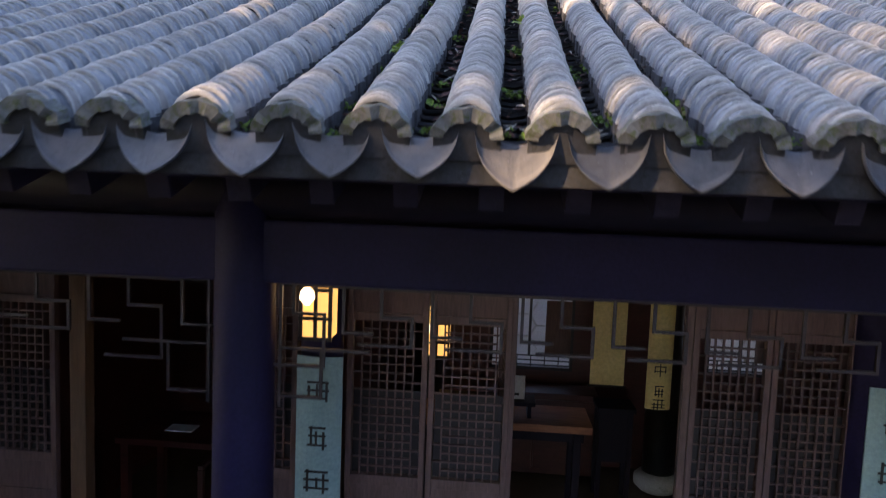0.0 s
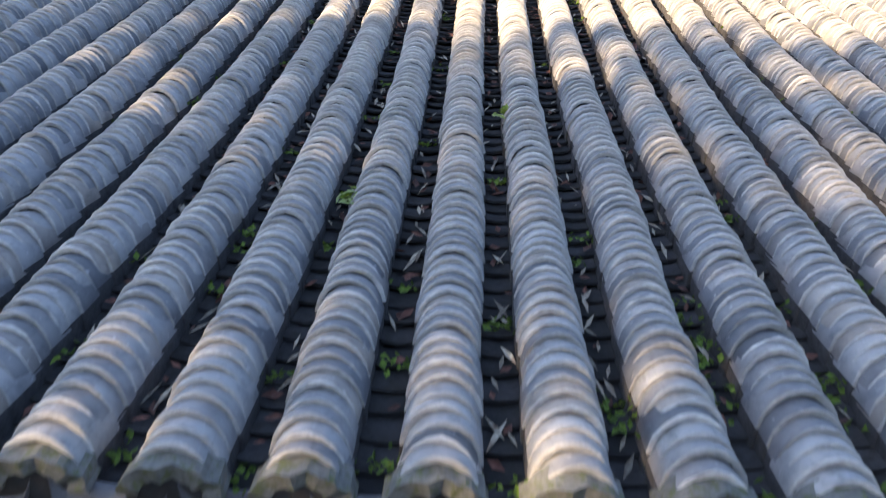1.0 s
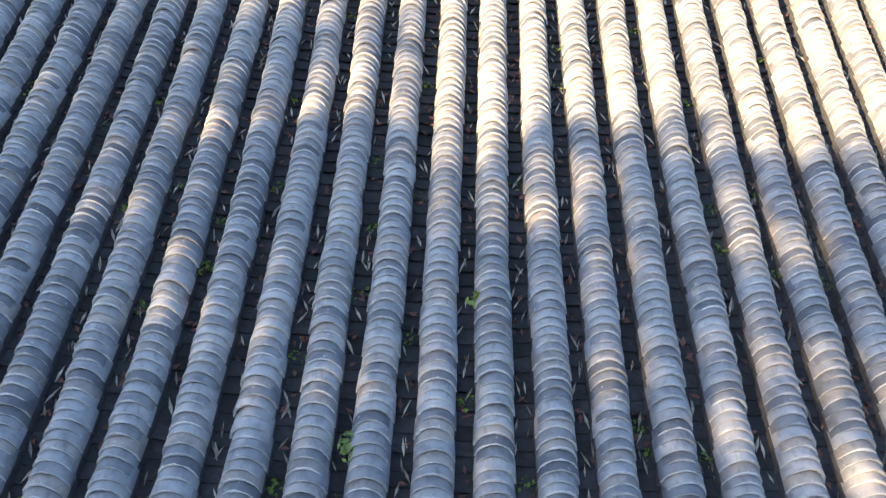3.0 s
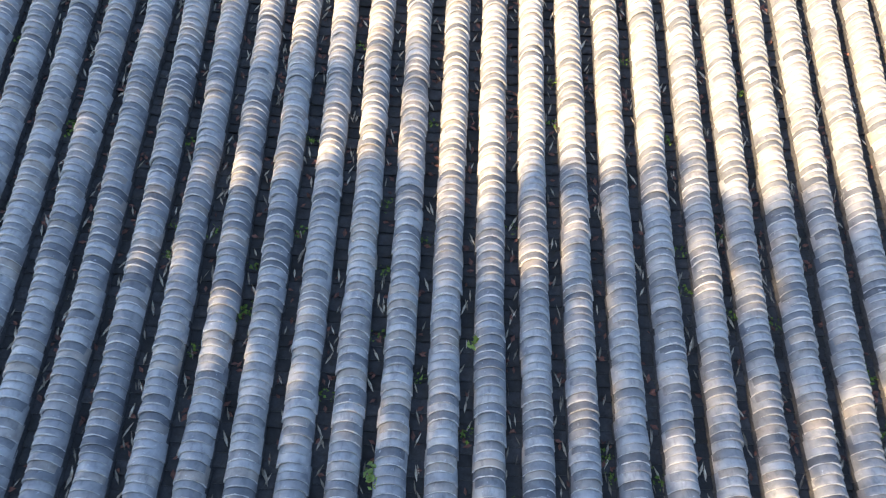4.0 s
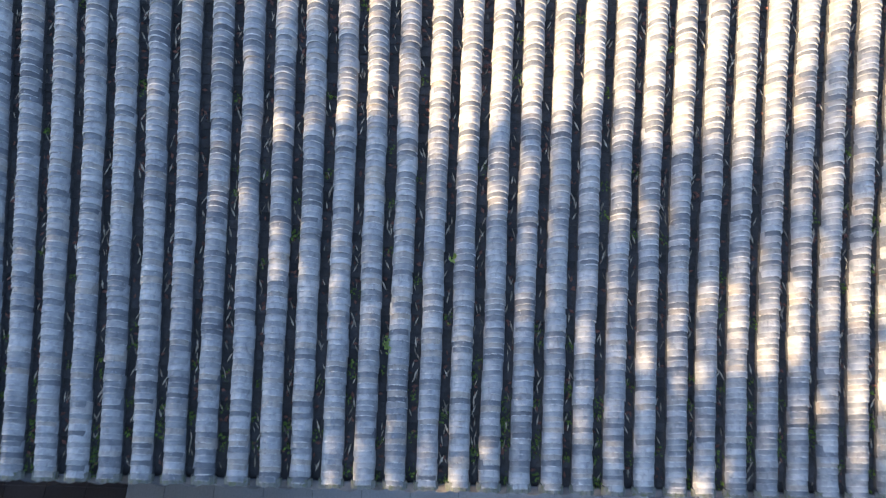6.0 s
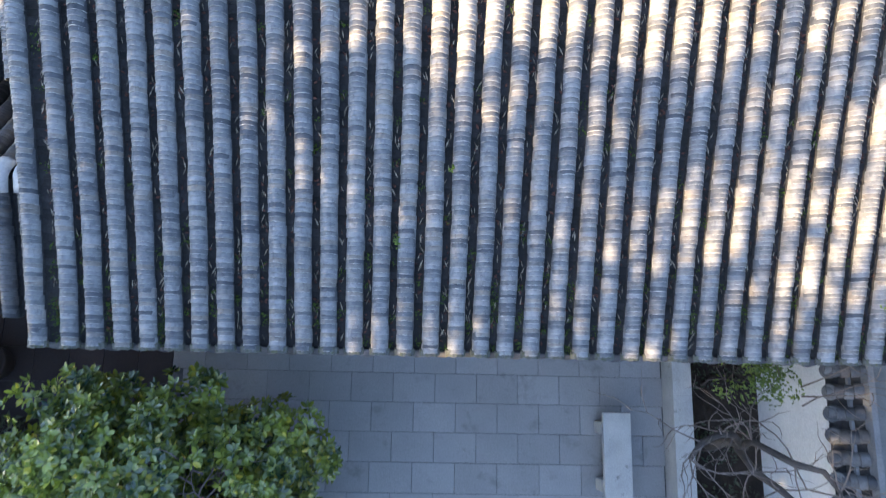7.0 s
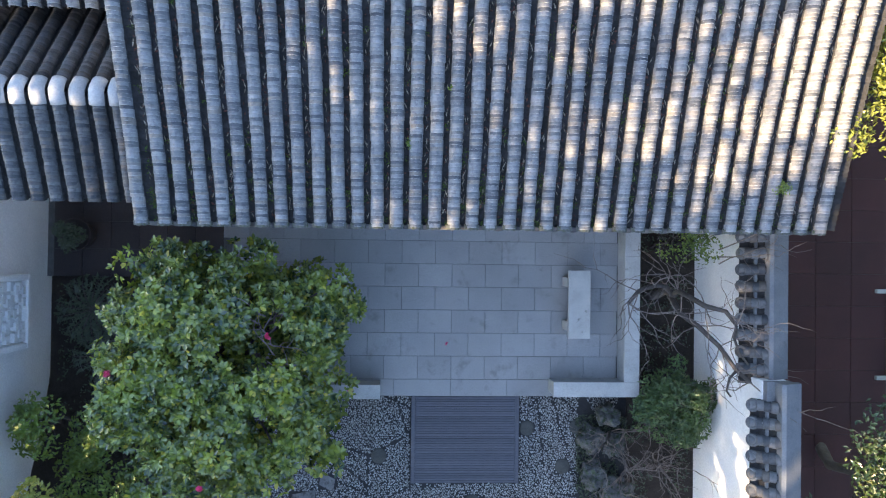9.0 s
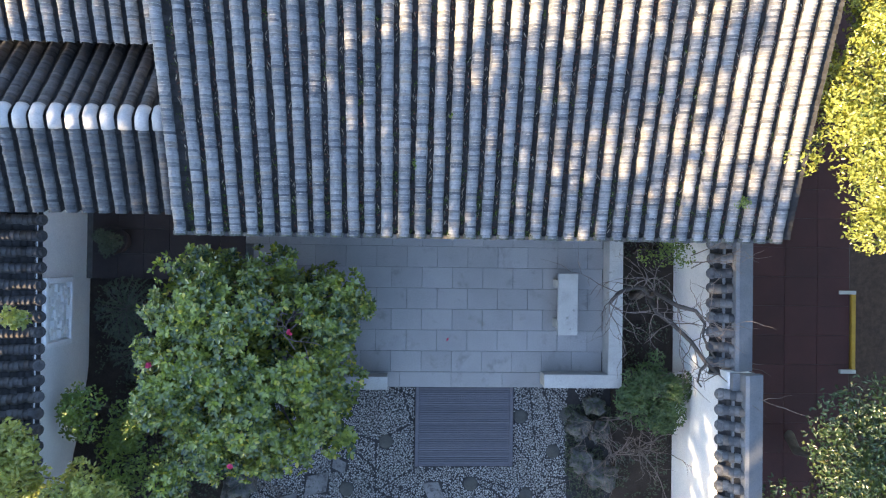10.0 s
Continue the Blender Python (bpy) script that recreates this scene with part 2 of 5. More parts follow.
def part(name, shape, material, parent=None, label="", smooth=None, at=None):
    """Links a shape (a bmesh, (verts, faces) or a mesh) as one mesh object under parent."""
    if isinstance(shape, bmesh.types.BMesh):
        me = bpy.data.meshes.new(name)
        shape.to_mesh(me)
        shape.free()
        me.materials.append(material)
        if smooth:
            me.polygons.foreach_set("use_smooth", [True] * len(me.polygons))
    elif isinstance(shape, tuple):
        me = mesh_of(name, shape[0], shape[1], material, smooth)
    else:
        me = shape
    ob = new(name, me)
    ob.parent = parent
    if at is not None:
        ob.matrix_basis = at
    return tagged(ob, label)


def thing(name, label, category, group="", kind="", at=(0, 0, 0)):
    ob = new(name)
    ob.empty_display_size = 0.1
    ob.location = at
    return tagged(ob, label, category, group, kind)


def box(x0, x1, y0, y1, z0, z1, bevel=0.0, bm=None):
    bm = bm or bmesh.new()
    r = bmesh.ops.create_cube(bm, size=1.0, matrix=Matrix.LocRotScale(((x0 + x1) / 2, (y0 + y1) / 2, (z0 + z1) / 2), None, (x1 - x0, y1 - y0, z1 - z0)))
    if bevel:
        edges = list({e for v in r["verts"] for e in v.link_edges})
        bmesh.ops.bevel(bm, geom=edges, offset=bevel, segments=2, profile=0.6, affect="EDGES")
    return bm


def tube(points, radii, sides=8, out=None, cap=True):
    """A tapered tube along points, as verts and faces; out gathers several."""
    V, F = out if out else ([], [])
    P = [Vector(p) for p in points]
    up = Vector((0.13, 0.29, 0.95)).normalized()
    rings = []
    for k, p in enumerate(P):
        d = (P[min(k + 1, len(P) - 1)] - P[max(k - 1, 0)]).normalized()
        a = d.cross(up)
        if a.length < 0.1:
            a = d.cross(Vector((1, 0, 0)))
        a.normalize()
        b = d.cross(a)
        rings.append(len(V))
        for s in range(sides):
            w = 2 * math.pi * s / sides
            V.append(p + (a * math.cos(w) + b * math.sin(w)) * radii[k])
    for r0, r1 in zip(rings, rings[1:]):
        for s in range(sides):
            t = (s + 1) % sides
            F.append((r0 + s, r0 + t, r1 + t, r1 + s))
    if cap:
        F.append(tuple(rings[-1] + s for s in range(sides)))
        F.append(tuple(rings[0] + s for s in reversed(range(sides))))
    return V, F


def turned(profile, sides=20, centre=(0, 0, 0)):
    V, F = [], []
    for r, z in profile:
        for s in range(sides):
            w = 2 * math.pi * s / sides
            V.append((centre[0] + r * math.cos(w), centre[1] + r * math.sin(w), centre[2] + z))
    for k in range(len(profile) - 1):
        for s in range(sides):
            t = (s + 1) % sides
            F.append((k * sides + s, k * sides + t, (k + 1) * sides + t, (k + 1) * sides + s))
    F.append(tuple(reversed(range(sides))))
    F.append(tuple((len(profile) - 1) * sides + s for s in range(sides)))
    return V, F


# ---- roof tiles ----
PITCH, ROW0 = 0.2267, 0.194
rng = random.Random(7)


def cover_tile_shape(half=0.079, rise=0.060, length=0.088, lift=0.033, seg=8, rag=0.0, seed=0):
    """A convex clay tile: its arc, the thick lower lip and the two long edges."""
    q = random.Random(seed)
    V, F, S = [], [], []
    ang = [radians(-82 + 164 * k / seg) for k in range(seg + 1)]

    def ring(y, lift_, inset, jag):
        i0 = len(V)
        V.append((-(half - inset) * 0.985, y - arch, -0.066))
        for a in ang:
            x = (half - inset) * math.sin(a) / math.sin(radians(82))
            z = (rise - inset) * (math.cos(a) - math.cos(radians(82))) / (1 - math.cos(radians(82)))
            V.append((x, y + q.uniform(-jag, jag) - arch * (1 - math.cos(a)), z + lift_ * (0.3 + 0.7 * math.cos(a))))
        V.append(((half - inset) * 0.985, y - arch, -0.066))
        return i0
    arch = 0.027
    rings = [ring(0.0015, lift - 0.005, 0.0105, rag * 0.7), ring(0.0, lift - 0.0012, 0.0012, rag), ring(0.004, lift + 0.0005, 0, rag), ring(0.018, lift - 0.004, 0, 0), ring(length, 0, 0.002, 0)]
    for i, j in zip(rings, rings[1:]):
        for k in range(seg + 2):
            F.append((i + k, i + k + 1, j + k + 1, j + k))
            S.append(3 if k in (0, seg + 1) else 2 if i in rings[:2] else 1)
    return V, F, S


def trough_tile_shape(half=0.092, depth=0.040, length=0.12, lift=0.026, seg=6):
    V, F = [], []
    for y, z0 in ((0, lift - 0.010), (0, lift), (length, 0)):
        for k in range(seg + 1):
            u = -1 + 2 * k / seg
            V.append((u * half, y, depth * u * u + z0))
    w = seg + 1
    for r in range(2):
        for k in range(seg):
            F.append((r * w + k, r * w + k + 1, (r + 1) * w + k + 1, (r + 1) * w + k))
    return V, F, [False] * seg + [True] * seg


def drip_tile_shape(half=0.098, drop=0.135, seg=20, rows=12):
    """The shield-shaped eave tile: a curved plate with a raised rim and a moulded flower, ending in a point."""
    V, F = [], []
    for side in (0, 1):
        for r in range(rows + 1):
            v = r / rows
            for k in range(seg + 1):
                u = -1 + 2 * k / seg
                top = 0.044 * u * u
                low = -drop * (0.62 * math.sqrt(max(0.0, 1 - u * u)) + 0.38 * (1 - abs(u)) ** 1.2) + 0.030 * abs(u) ** 6
                z = top + (min(low, top - 0.004) - top) * v
                y = -0.030 * (1 - u * u) * (0.4 + 0.6 * v) - 0.028 * v + 0.010 * side
                if side == 0:
                    d, w = math.hypot(u * 0.9, (v - 0.42) * 1.3), math.atan2(v - 0.42, u)
                    y -= 0.006 if v > 0.88 or abs(u) > 0.88 else 0.0
                    y -= 0.007 * max(0.0, 1 - d / 0.5) * (0.55 + 0.45 * math.cos(6 * w))
                V.append((u * half, y, z))
    w, n = seg + 1, (seg + 1) * (rows + 1)
    for r in range(rows):
        for k in range(seg):
            i = r * w + k
            F.append((i, i + w, i + w + 1, i + 1))
            F.append((n + i, n + i + 1, n + i + w + 1, n + i + w))
    rim = [k for k in range(w)] + [r * w + seg for r in range(1, rows + 1)] + [rows * w + k for k in range(seg - 1, -1, -1)] + [r * w for r in range(rows - 1, 0, -1)]
    for a, b in zip(rim, rim[1:] + rim[:1]):
        F.append((a, b, n + b, n + a))
    return V, F, None


def end_ring_shape(half=0.092, rise=0.079, thick=0.034, depth=0.055, seg=22):
    V, F = [], []
    for y, ins in ((0, 0), (depth, 0.003), (depth, thick), (0, thick)):
        for k in range(seg + 1):
            a = radians(-86 + 172 * k / seg)
            rough = 0.0014 * math.sin(13 * a) + 0.004 * noise.noise((3 * math.sin(a), 3 * math.cos(a), 9 * y))
            V.append(((half - ins + rough) * math.sin(a), y + 0.004 * math.sin(7 * a) + rough, (rise - ins + rough) * math.cos(a)))
    w = seg + 1
    for r in range(4):
        s = (r + 1) % 4
        for k in range(seg):
            F.append((r * w + k, r * w + k + 1, s * w + k + 1, s * w + k))
    return V, F, None


COVERS = [cover_tile_shape(0.0755 * random.Random(k).uniform(0.96, 1.04), 0.060 * random.Random(k + 40).uniform(0.95, 1.06), rag=0.0030, seed=k) for k in range(6)]
TROUGHS = [trough_tile_shape(), trough_tile_shape(0.090, 0.036, 0.12, 0.031)]


def gather(shapes, placements):
    """One mesh out of many placed shapes: [(shape index, matrix)]."""
    V, F, S = [], [], []
    arrays = [np.array(s[0]) for s in shapes]
    for k, m in placements:
        i0 = len(V)
        M = np.array(m)
        V.extend((arrays[k] @ M[:3, :3].T + M[:3, 3]).tolist())
        F.extend([tuple(i0 + i for i in f) for f in shapes[k][1]])
        S.extend(shapes[k][2] or [False] * len(shapes[k][1]))
    return V, F, S


def tile_matrix(frame_, x, y, z, slope, yaw=0.0, roll=0.0, sx=1.0):
    return frame_ @ Matrix.Translation((x, y, z)) @ Euler((slope, roll, yaw)).to_matrix().to_4x4() @ Matrix.Diagonal((sx, 1, 1, 1))


def row_sway(k, y, amount):
    return amount * (noise.noise((k * 7.31, y * 0.9, 3.3)) + 0.5 * noise.noise((k * 3.7, y * 2.6, 9.1)))


def lay_slope(frame_, rows, height, slope, y0, y1, exposure=0.0405, trough_step=0.068, sway=0.011):
    """Placements of cover and trough tiles on one slope, in the slope's own frame: rows is a list of (k, x)."""
    covers, troughs = [], []
    for k, x in rows:
        y = y0
        while y < y1:
            s = math.atan(slope(y))
            dx = row_sway(k, y, sway)
            lifted = 0.006 * noise.noise((k * 1.9, y * 1.7, 5.0)) + rng.gauss(0, 0.0011)
            covers.append((k, y, rng.randrange(6), tile_matrix(frame_, x + dx + rng.gauss(0, 0.002), y, height(y) - 0.078 + lifted, s + rng.gauss(0, 0.008), rng.gauss(0, 0.018), rng.gauss(0, 0.016), rng.uniform(0.98, 1.02))))
            y += exposure * rng.uniform(0.86, 1.16) * math.cos(s)
        y = y0 + 0.02
        while y < y1:
            s = math.atan(slope(y))
            troughs.append((k, y, rng.randrange(2), tile_matrix(frame_, x + PITCH / 2 + row_sway(k, y, sway * 0.7), y, height(y) - 0.142, s, rng.gauss(0, 0.03), rng.gauss(0, 0.03))))
            y += trough_step * rng.uniform(0.85, 1.15) * math.cos(s)
    return covers, troughs


# ---- the hall ----
def hall_z(y):
    return 3.03 + 0.367 * (y - 2.03) + 0.0153 * (y - 2.03) ** 2


def hall_slope(y):
    return 0.367 + 0.0306 * (y - 2.03)


EAVE_Y, RIDGE_Y, BACK_Y = 2.00, 6.10, 8.90
HALL_X0, HALL_X1 = ROW0 - 16 * PITCH, ROW0 + 20 * PITCH
hall = thing("garden_hall", "old timber garden hall with a grey clay tile roof", "building")


def roof_deck():
    V, F = [], []
    ys = [EAVE_Y + 0.03 + (RIDGE_Y - EAVE_Y - 0.03) * k / 14 for k in range(15)]
    prof = [(y, hall_z(y) - 0.138) for y in ys] + [(2 * RIDGE_Y - y, hall_z(y) - 0.138) for y in reversed(ys[4:-1])]
    n = len(prof)
    for x in (HALL_X0 - 0.10, HALL_X1 + 0.055):
        for y, z in prof:
            V.append((x, y, z))
        for y, z in prof:
            V.append((x, y, z - 0.06))
    for i in range(n - 1):
        F += [(i, 2 * n + i, 2 * n + i + 1, i + 1), (n + i, n + i + 1, 3 * n + i + 1, 3 * n + i)]
        F += [(i, i + 1, n + i + 1, n + i), (2 * n + i, 3 * n + i, 3 * n + i + 1, 2 * n + i + 1)]
    F += [(0, n, 3 * n, 2 * n), (n - 1, 3 * n - 1, 4 * n - 1, 2 * n - 1)]
    return V, F


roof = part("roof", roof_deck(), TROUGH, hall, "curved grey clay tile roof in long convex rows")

hall_rows = [(k, ROW0 + k * PITCH - (0.05 if k == -16 else 0.0)) for k in range(-16, 21)]
I4 = Matrix.Identity(4)
hall_covers, hall_troughs = lay_slope(I4, hall_rows, hall_z, hall_slope, EAVE_Y + 0.03, RIDGE_Y - 0.05)
near = [c for c in hall_covers if -4 <= c[0] <= 4 and c[1] < 3.08]
far_ = [c for c in hall_covers if not (-4 <= c[0] <= 4 and c[1] < 3.08)]
near_t = [c for c in hall_troughs if -4 <= c[0] <= 3 and c[1] < 3.08]
far_t = [c for c in hall_troughs if not (-4 <= c[0] <= 3 and c[1] < 3.08)]
V, F, S = gather(COVERS, [(v, m) for _, _, v, m in far_])
tagged(part("cover_tiles", mesh_of("cover_tiles", V, F, TILE, S), TILE, roof, "rows of overlapping grey-blue clay tiles"), kind="stuff")
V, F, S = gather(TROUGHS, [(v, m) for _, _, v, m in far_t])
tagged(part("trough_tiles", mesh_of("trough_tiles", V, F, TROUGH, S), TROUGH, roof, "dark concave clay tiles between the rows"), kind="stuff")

# back slope, plain rows behind the ridge
back_frame = pose(0, 2 * RIDGE_Y, 0, 0, 0, 180)
bc, bt = lay_slope(back_frame, [(k, -x) for k, x in hall_rows], hall_z, hall_slope, 3.3, RIDGE_Y - 0.05, exposure=0.11, trough_step=0.16)
V, F, S = gather(COVERS, [(v, m @ Matrix.Diagonal((1, 1.6, 1, 1))) for _, _, v, m in bc])
tagged(part("back_tiles", mesh_of("back_tiles", V, F, TILE, S), TILE, roof, "rows of grey clay tiles on the back slope"), kind="stuff")
V, F = tube([(HALL_X0 - 0.1, RIDGE_Y, hall_z(RIDGE_Y) - 0.02), (HALL_X1 + 0.1, RIDGE_Y, hall_z(RIDGE_Y) - 0.02)], [0.13, 0.13], 12)
part("ridge", (V, F), RIDGE, roof, "rounded grey ridge")

# the eave: shield-shaped drip tiles, mortared end tiles
drip_me = [mesh_of("drip_tile", *drip_tile_shape(0.099 + 0.002 * k, 0.102 + 0.006 * k)[:2], DRIP, True) for k in range(3)]
ring_me = mesh_of("end_tile", *end_ring_shape()[:2], RIM)
# Dark plug stands in for the shaded recess under each end tile.
plug_v = [(0.083 * math.sin(radians(a)), y, 0.055 * math.cos(radians(a))) for y in (0.012, 0.05) for a in range(-90, 91, 15)]
plug_v += [(sx, y, -0.055) for y in (0.012, 0.05) for sx in (0.083, -0.083)]
plug_f = [tuple(range(13)) + (26, 27), tuple(reversed(range(13, 26))) + (29, 28)] + [(i, 13 + i, 14 + i, i + 1) for i in range(12)] + [(12, 25, 28, 26), (0, 27, 29, 13), (26, 28, 29, 27)]
plug_me = mesh_of("mortar_plug", plug_v, plug_f, TROUGH)
for k, x in hall_rows:
    m = tile_matrix(I4, x + row_sway(k, EAVE_Y, 0.012), EAVE_Y - 0.005, hall_z(EAVE_Y) - 0.081, 0.30, rng.gauss(0, 0.03))
    part("end_tile", ring_me, RIM, roof, at=m)
    part("mortar_plug", plug_me, TROUGH, roof, at=m)
    if k < 20:
        m = tile_matrix(I4, x + PITCH / 2 + rng.gauss(0, 0.004), EAVE_Y + 0.035, hall_z(EAVE_Y) - 0.082 + rng.gauss(0, 0.004), rng.gauss(0.05, 0.05), rng.gauss(0, 0.05), rng.gauss(0, 0.03))
        part("drip_tile", drip_me[rng.randrange(3)], DRIP, roof, at=m)

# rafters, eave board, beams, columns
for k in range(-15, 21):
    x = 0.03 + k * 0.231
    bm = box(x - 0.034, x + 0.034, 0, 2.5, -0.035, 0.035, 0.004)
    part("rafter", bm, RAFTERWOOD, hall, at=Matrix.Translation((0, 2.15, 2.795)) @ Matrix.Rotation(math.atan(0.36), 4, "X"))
part("eave_board", box(HALL_X0, HALL_X1, 2.13, 2.165, 2.825, 2.885, 0.004), RAFTERWOOD, hall, "eave board darkened for the shade under the eave")
COLS = (-3.25, -0.955, 2.20, 4.50)
for x in COLS:
    part("column", turned([(0.135, 0.10), (0.128, 0.5), (0.122, 2.4), (0.118, 2.95)], 24, (x, 3.0, 0)), BLUEWOOD, hall, "round blue-black painted timber column", smooth=True)
    part("column_base", turned([(0.16, 0.0), (0.20, 0.03), (0.20, 0.08), (0.15, 0.13)], 24, (x, 3.0, 0)), COPESTONE, hall, "drum-shaped stone column base", smooth=True)
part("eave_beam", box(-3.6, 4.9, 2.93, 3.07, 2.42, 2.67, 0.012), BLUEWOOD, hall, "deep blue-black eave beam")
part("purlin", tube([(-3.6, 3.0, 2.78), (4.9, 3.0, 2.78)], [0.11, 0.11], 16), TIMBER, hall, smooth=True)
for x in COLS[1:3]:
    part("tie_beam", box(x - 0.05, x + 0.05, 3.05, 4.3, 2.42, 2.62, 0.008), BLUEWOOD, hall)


def lattice_panel(x0, x1, y):
    """A hanging fret under the beam: stepped square meanders of thin bars."""
    bm = bmesh.new()
    t = 0.0062

    def h(xa, xb, z):
        box(min(xa, xb) - t, max(xa, xb) + t, y - t, y + t, z - t, z + t, bm=bm)

    def v(x, za, zb):
        box(x - t * 0.999, x + t * 0.999, y - t * 0.999, y + t * 0.999, min(za, zb) - t, max(za, zb) + t, bm=bm)
    top, u = 2.408, 0.115
    h(x0, x1, top)
    n = int((x1 - x0) / (3 * u))
    w = (x1 - x0) / n
    for k in range(n):
        a = x0 + k * w
        d = 0.0 if 0 < k < n - 1 else 0.10
        v(a + w * 0.15, top, top - u)
        h(a + w * 0.15, a + w * 0.50, top - u)
        v(a + w * 0.50, top - u, top - 2 * u - d)
        h(a - w * 0.10, a + w * 0.50, top - 2 * u - d)
        v(a + w * 0.72, top, top - 1.6 * u)
        h(a + w * 0.72, a + w * 1.05, top - 1.6 * u)
    for xa, s in ((x0, 1), (x1, -1)):
        v(xa, top, top - 0.50)
        h(xa, xa + s * 0.17, top - 0.46)
        v(xa + s * 0.17, top - 0.46, top - 0.26)
        h(xa, xa + s * 0.36, top - 0.26)
    return bm


for a, b in zip(COLS, COLS[1:]):
    part("hanging_lattice", lattice_panel(a + 0.15, b - 0.15, 3.0), FRETWOOD, hall, "dark brown hanging fretwork panel")

# door wall of the hall, folding leaves with lattice
DOOR_Y = 4.30
for x in COLS:
    part("inner_column", turned([(0.13, 0.0), (0.125, 2.0), (0.12, 3.6)], 24, (x, DOOR_Y, 0)), BLUEWOOD, hall, "round dark inner column", smooth=True)
part("door_lintel", box(-3.35, 4.6, DOOR_Y - 0.06, DOOR_Y + 0.06, 2.36, 2.52, 0.006), DOORWOOD, hall)
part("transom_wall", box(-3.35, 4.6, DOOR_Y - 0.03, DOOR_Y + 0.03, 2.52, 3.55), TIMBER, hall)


def door_leaf(width):
    """A leaf with stiles, rails, a lattice light above and a carved panel below; returns its parts."""
    bm = bmesh.new()
    s = 0.035
    for xa, xb in ((0, s), (width - s, width)):
        box(xa, xb, -0.025, 0.025, 0.02, 2.34, 0.004, bm)
    for za, zb in ((0.02, 0.10), (0.78, 0.84), (1.02, 1.08), (2.02, 2.07), (2.28, 2.34)):
        box(s, width - s, -0.022, 0.022, za, zb, 0.003, bm)
    lat = bmesh.new()
    t = 0.0045
    n = 8
    for k in range(1, n):
        x = s + (width - 2 * s) * k / n
        box(x - t, x + t, -0.010, 0.010, 1.08, 2.02, bm=lat)
    for k in range(1, 18):
        z = 1.08 + 0.94 * k / 18
        off = (width - 2 * s) / n
        box(s + (off if k % 2 else 0), width - s - (0 if k % 2 else off), -0.009, 0.009, z - t, z + t, bm=lat)
    pan = bmesh.new()
    box(s, width - s, -0.010, 0.010, 0.10, 0.78, bm=pan)
    box(s + 0.05, width - s - 0.05, -0.018, 0.018, 0.17, 0.71, 0.008, pan)
    return bm, lat, pan, box(s, width - s, -0.010, 0.010, 0.84, 1.02), box(s, width - s, -0.010, 0.010, 2.07, 2.28)


def hang_leaf(x, width, turn=0.0):
    bm, lat, *panels = door_leaf(width)
    leaf = part("door_leaf", bm, DOORWOOD, hall, "brown timber folding door leaf with lattice", at=pose(x, DOOR_Y, 0, 0, 0, turn))
    part("lattice", lat, DOORWOOD, leaf)
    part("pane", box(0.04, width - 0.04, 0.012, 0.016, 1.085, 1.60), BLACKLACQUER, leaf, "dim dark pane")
    for pan in panels:
        part("panel", pan, DOORWOOD, leaf)


for x, w, turn in ((-0.80, 0.48, 0), (-0.31, 0.48, 0), (0.175, 0.47, 96), (1.645, 0.46, 0), (1.20, 0.44, 0), (1.185, 0.47, 76), (-1.58, 0.48, 0), (-3.10, 0.48, 0), (2.35, 0.48, 0), (2.85, 0.48, 0)):
    hang_leaf(x, w, turn)
part("pine_post", box(-2.51, -2.41, DOOR_Y - 0.05, DOOR_Y + 0.05, 0, 2.36, 0.006), OLDPINE, hall, "bare yellowish pine door post")

# side and back walls, ceiling and floor of the hall
part("floor_slab", box(-3.4, 4.65, 2.75, 8.6, -0.3, 0.02, 0.0), INDOORFLOOR, hall, "brown brick hall floor")
for x0, x1 in ((-3.42, -3.26), (4.52, 4.68)):
    bm = box(x0, x1, 4.3, 8.5, 0.02, 2.9)
    part("side_wall", bm, PLASTER, hall, "white plastered gable wall")
    # Lining added over the white plaster only to darken the interior.
    a = x1 + 0.004 if x0 < 0 else x0 - 0.024
    part("wainscot", box(a, a + 0.02, 4.36, 7.28, 0.02, 3.3), REDWOOD, hall, "dark red lining added to dim the hall")
    V = []
    for x in (x0, x1):
        V += [(x, 3.1, 2.66), (x, 3.1, hall_z(3.1) - 0.2)] + [(x, y, hall_z(y) - 0.2) for y in (4.0, 5.0, RIDGE_Y)] + [(x, 2 * RIDGE_Y - y, hall_z(y) - 0.2) for y in (5.0, 4.0, 3.7)] + [(x, 8.5, 2.66)]
    n = len(V) // 2
    part("gable", (V, [tuple(range(n)), tuple(reversed(range(n, 2 * n)))] + [(i, (i + 1) % n, n + (i + 1) % n, n + i) for i in range(n)]), PLASTER, hall, "white plastered gable")


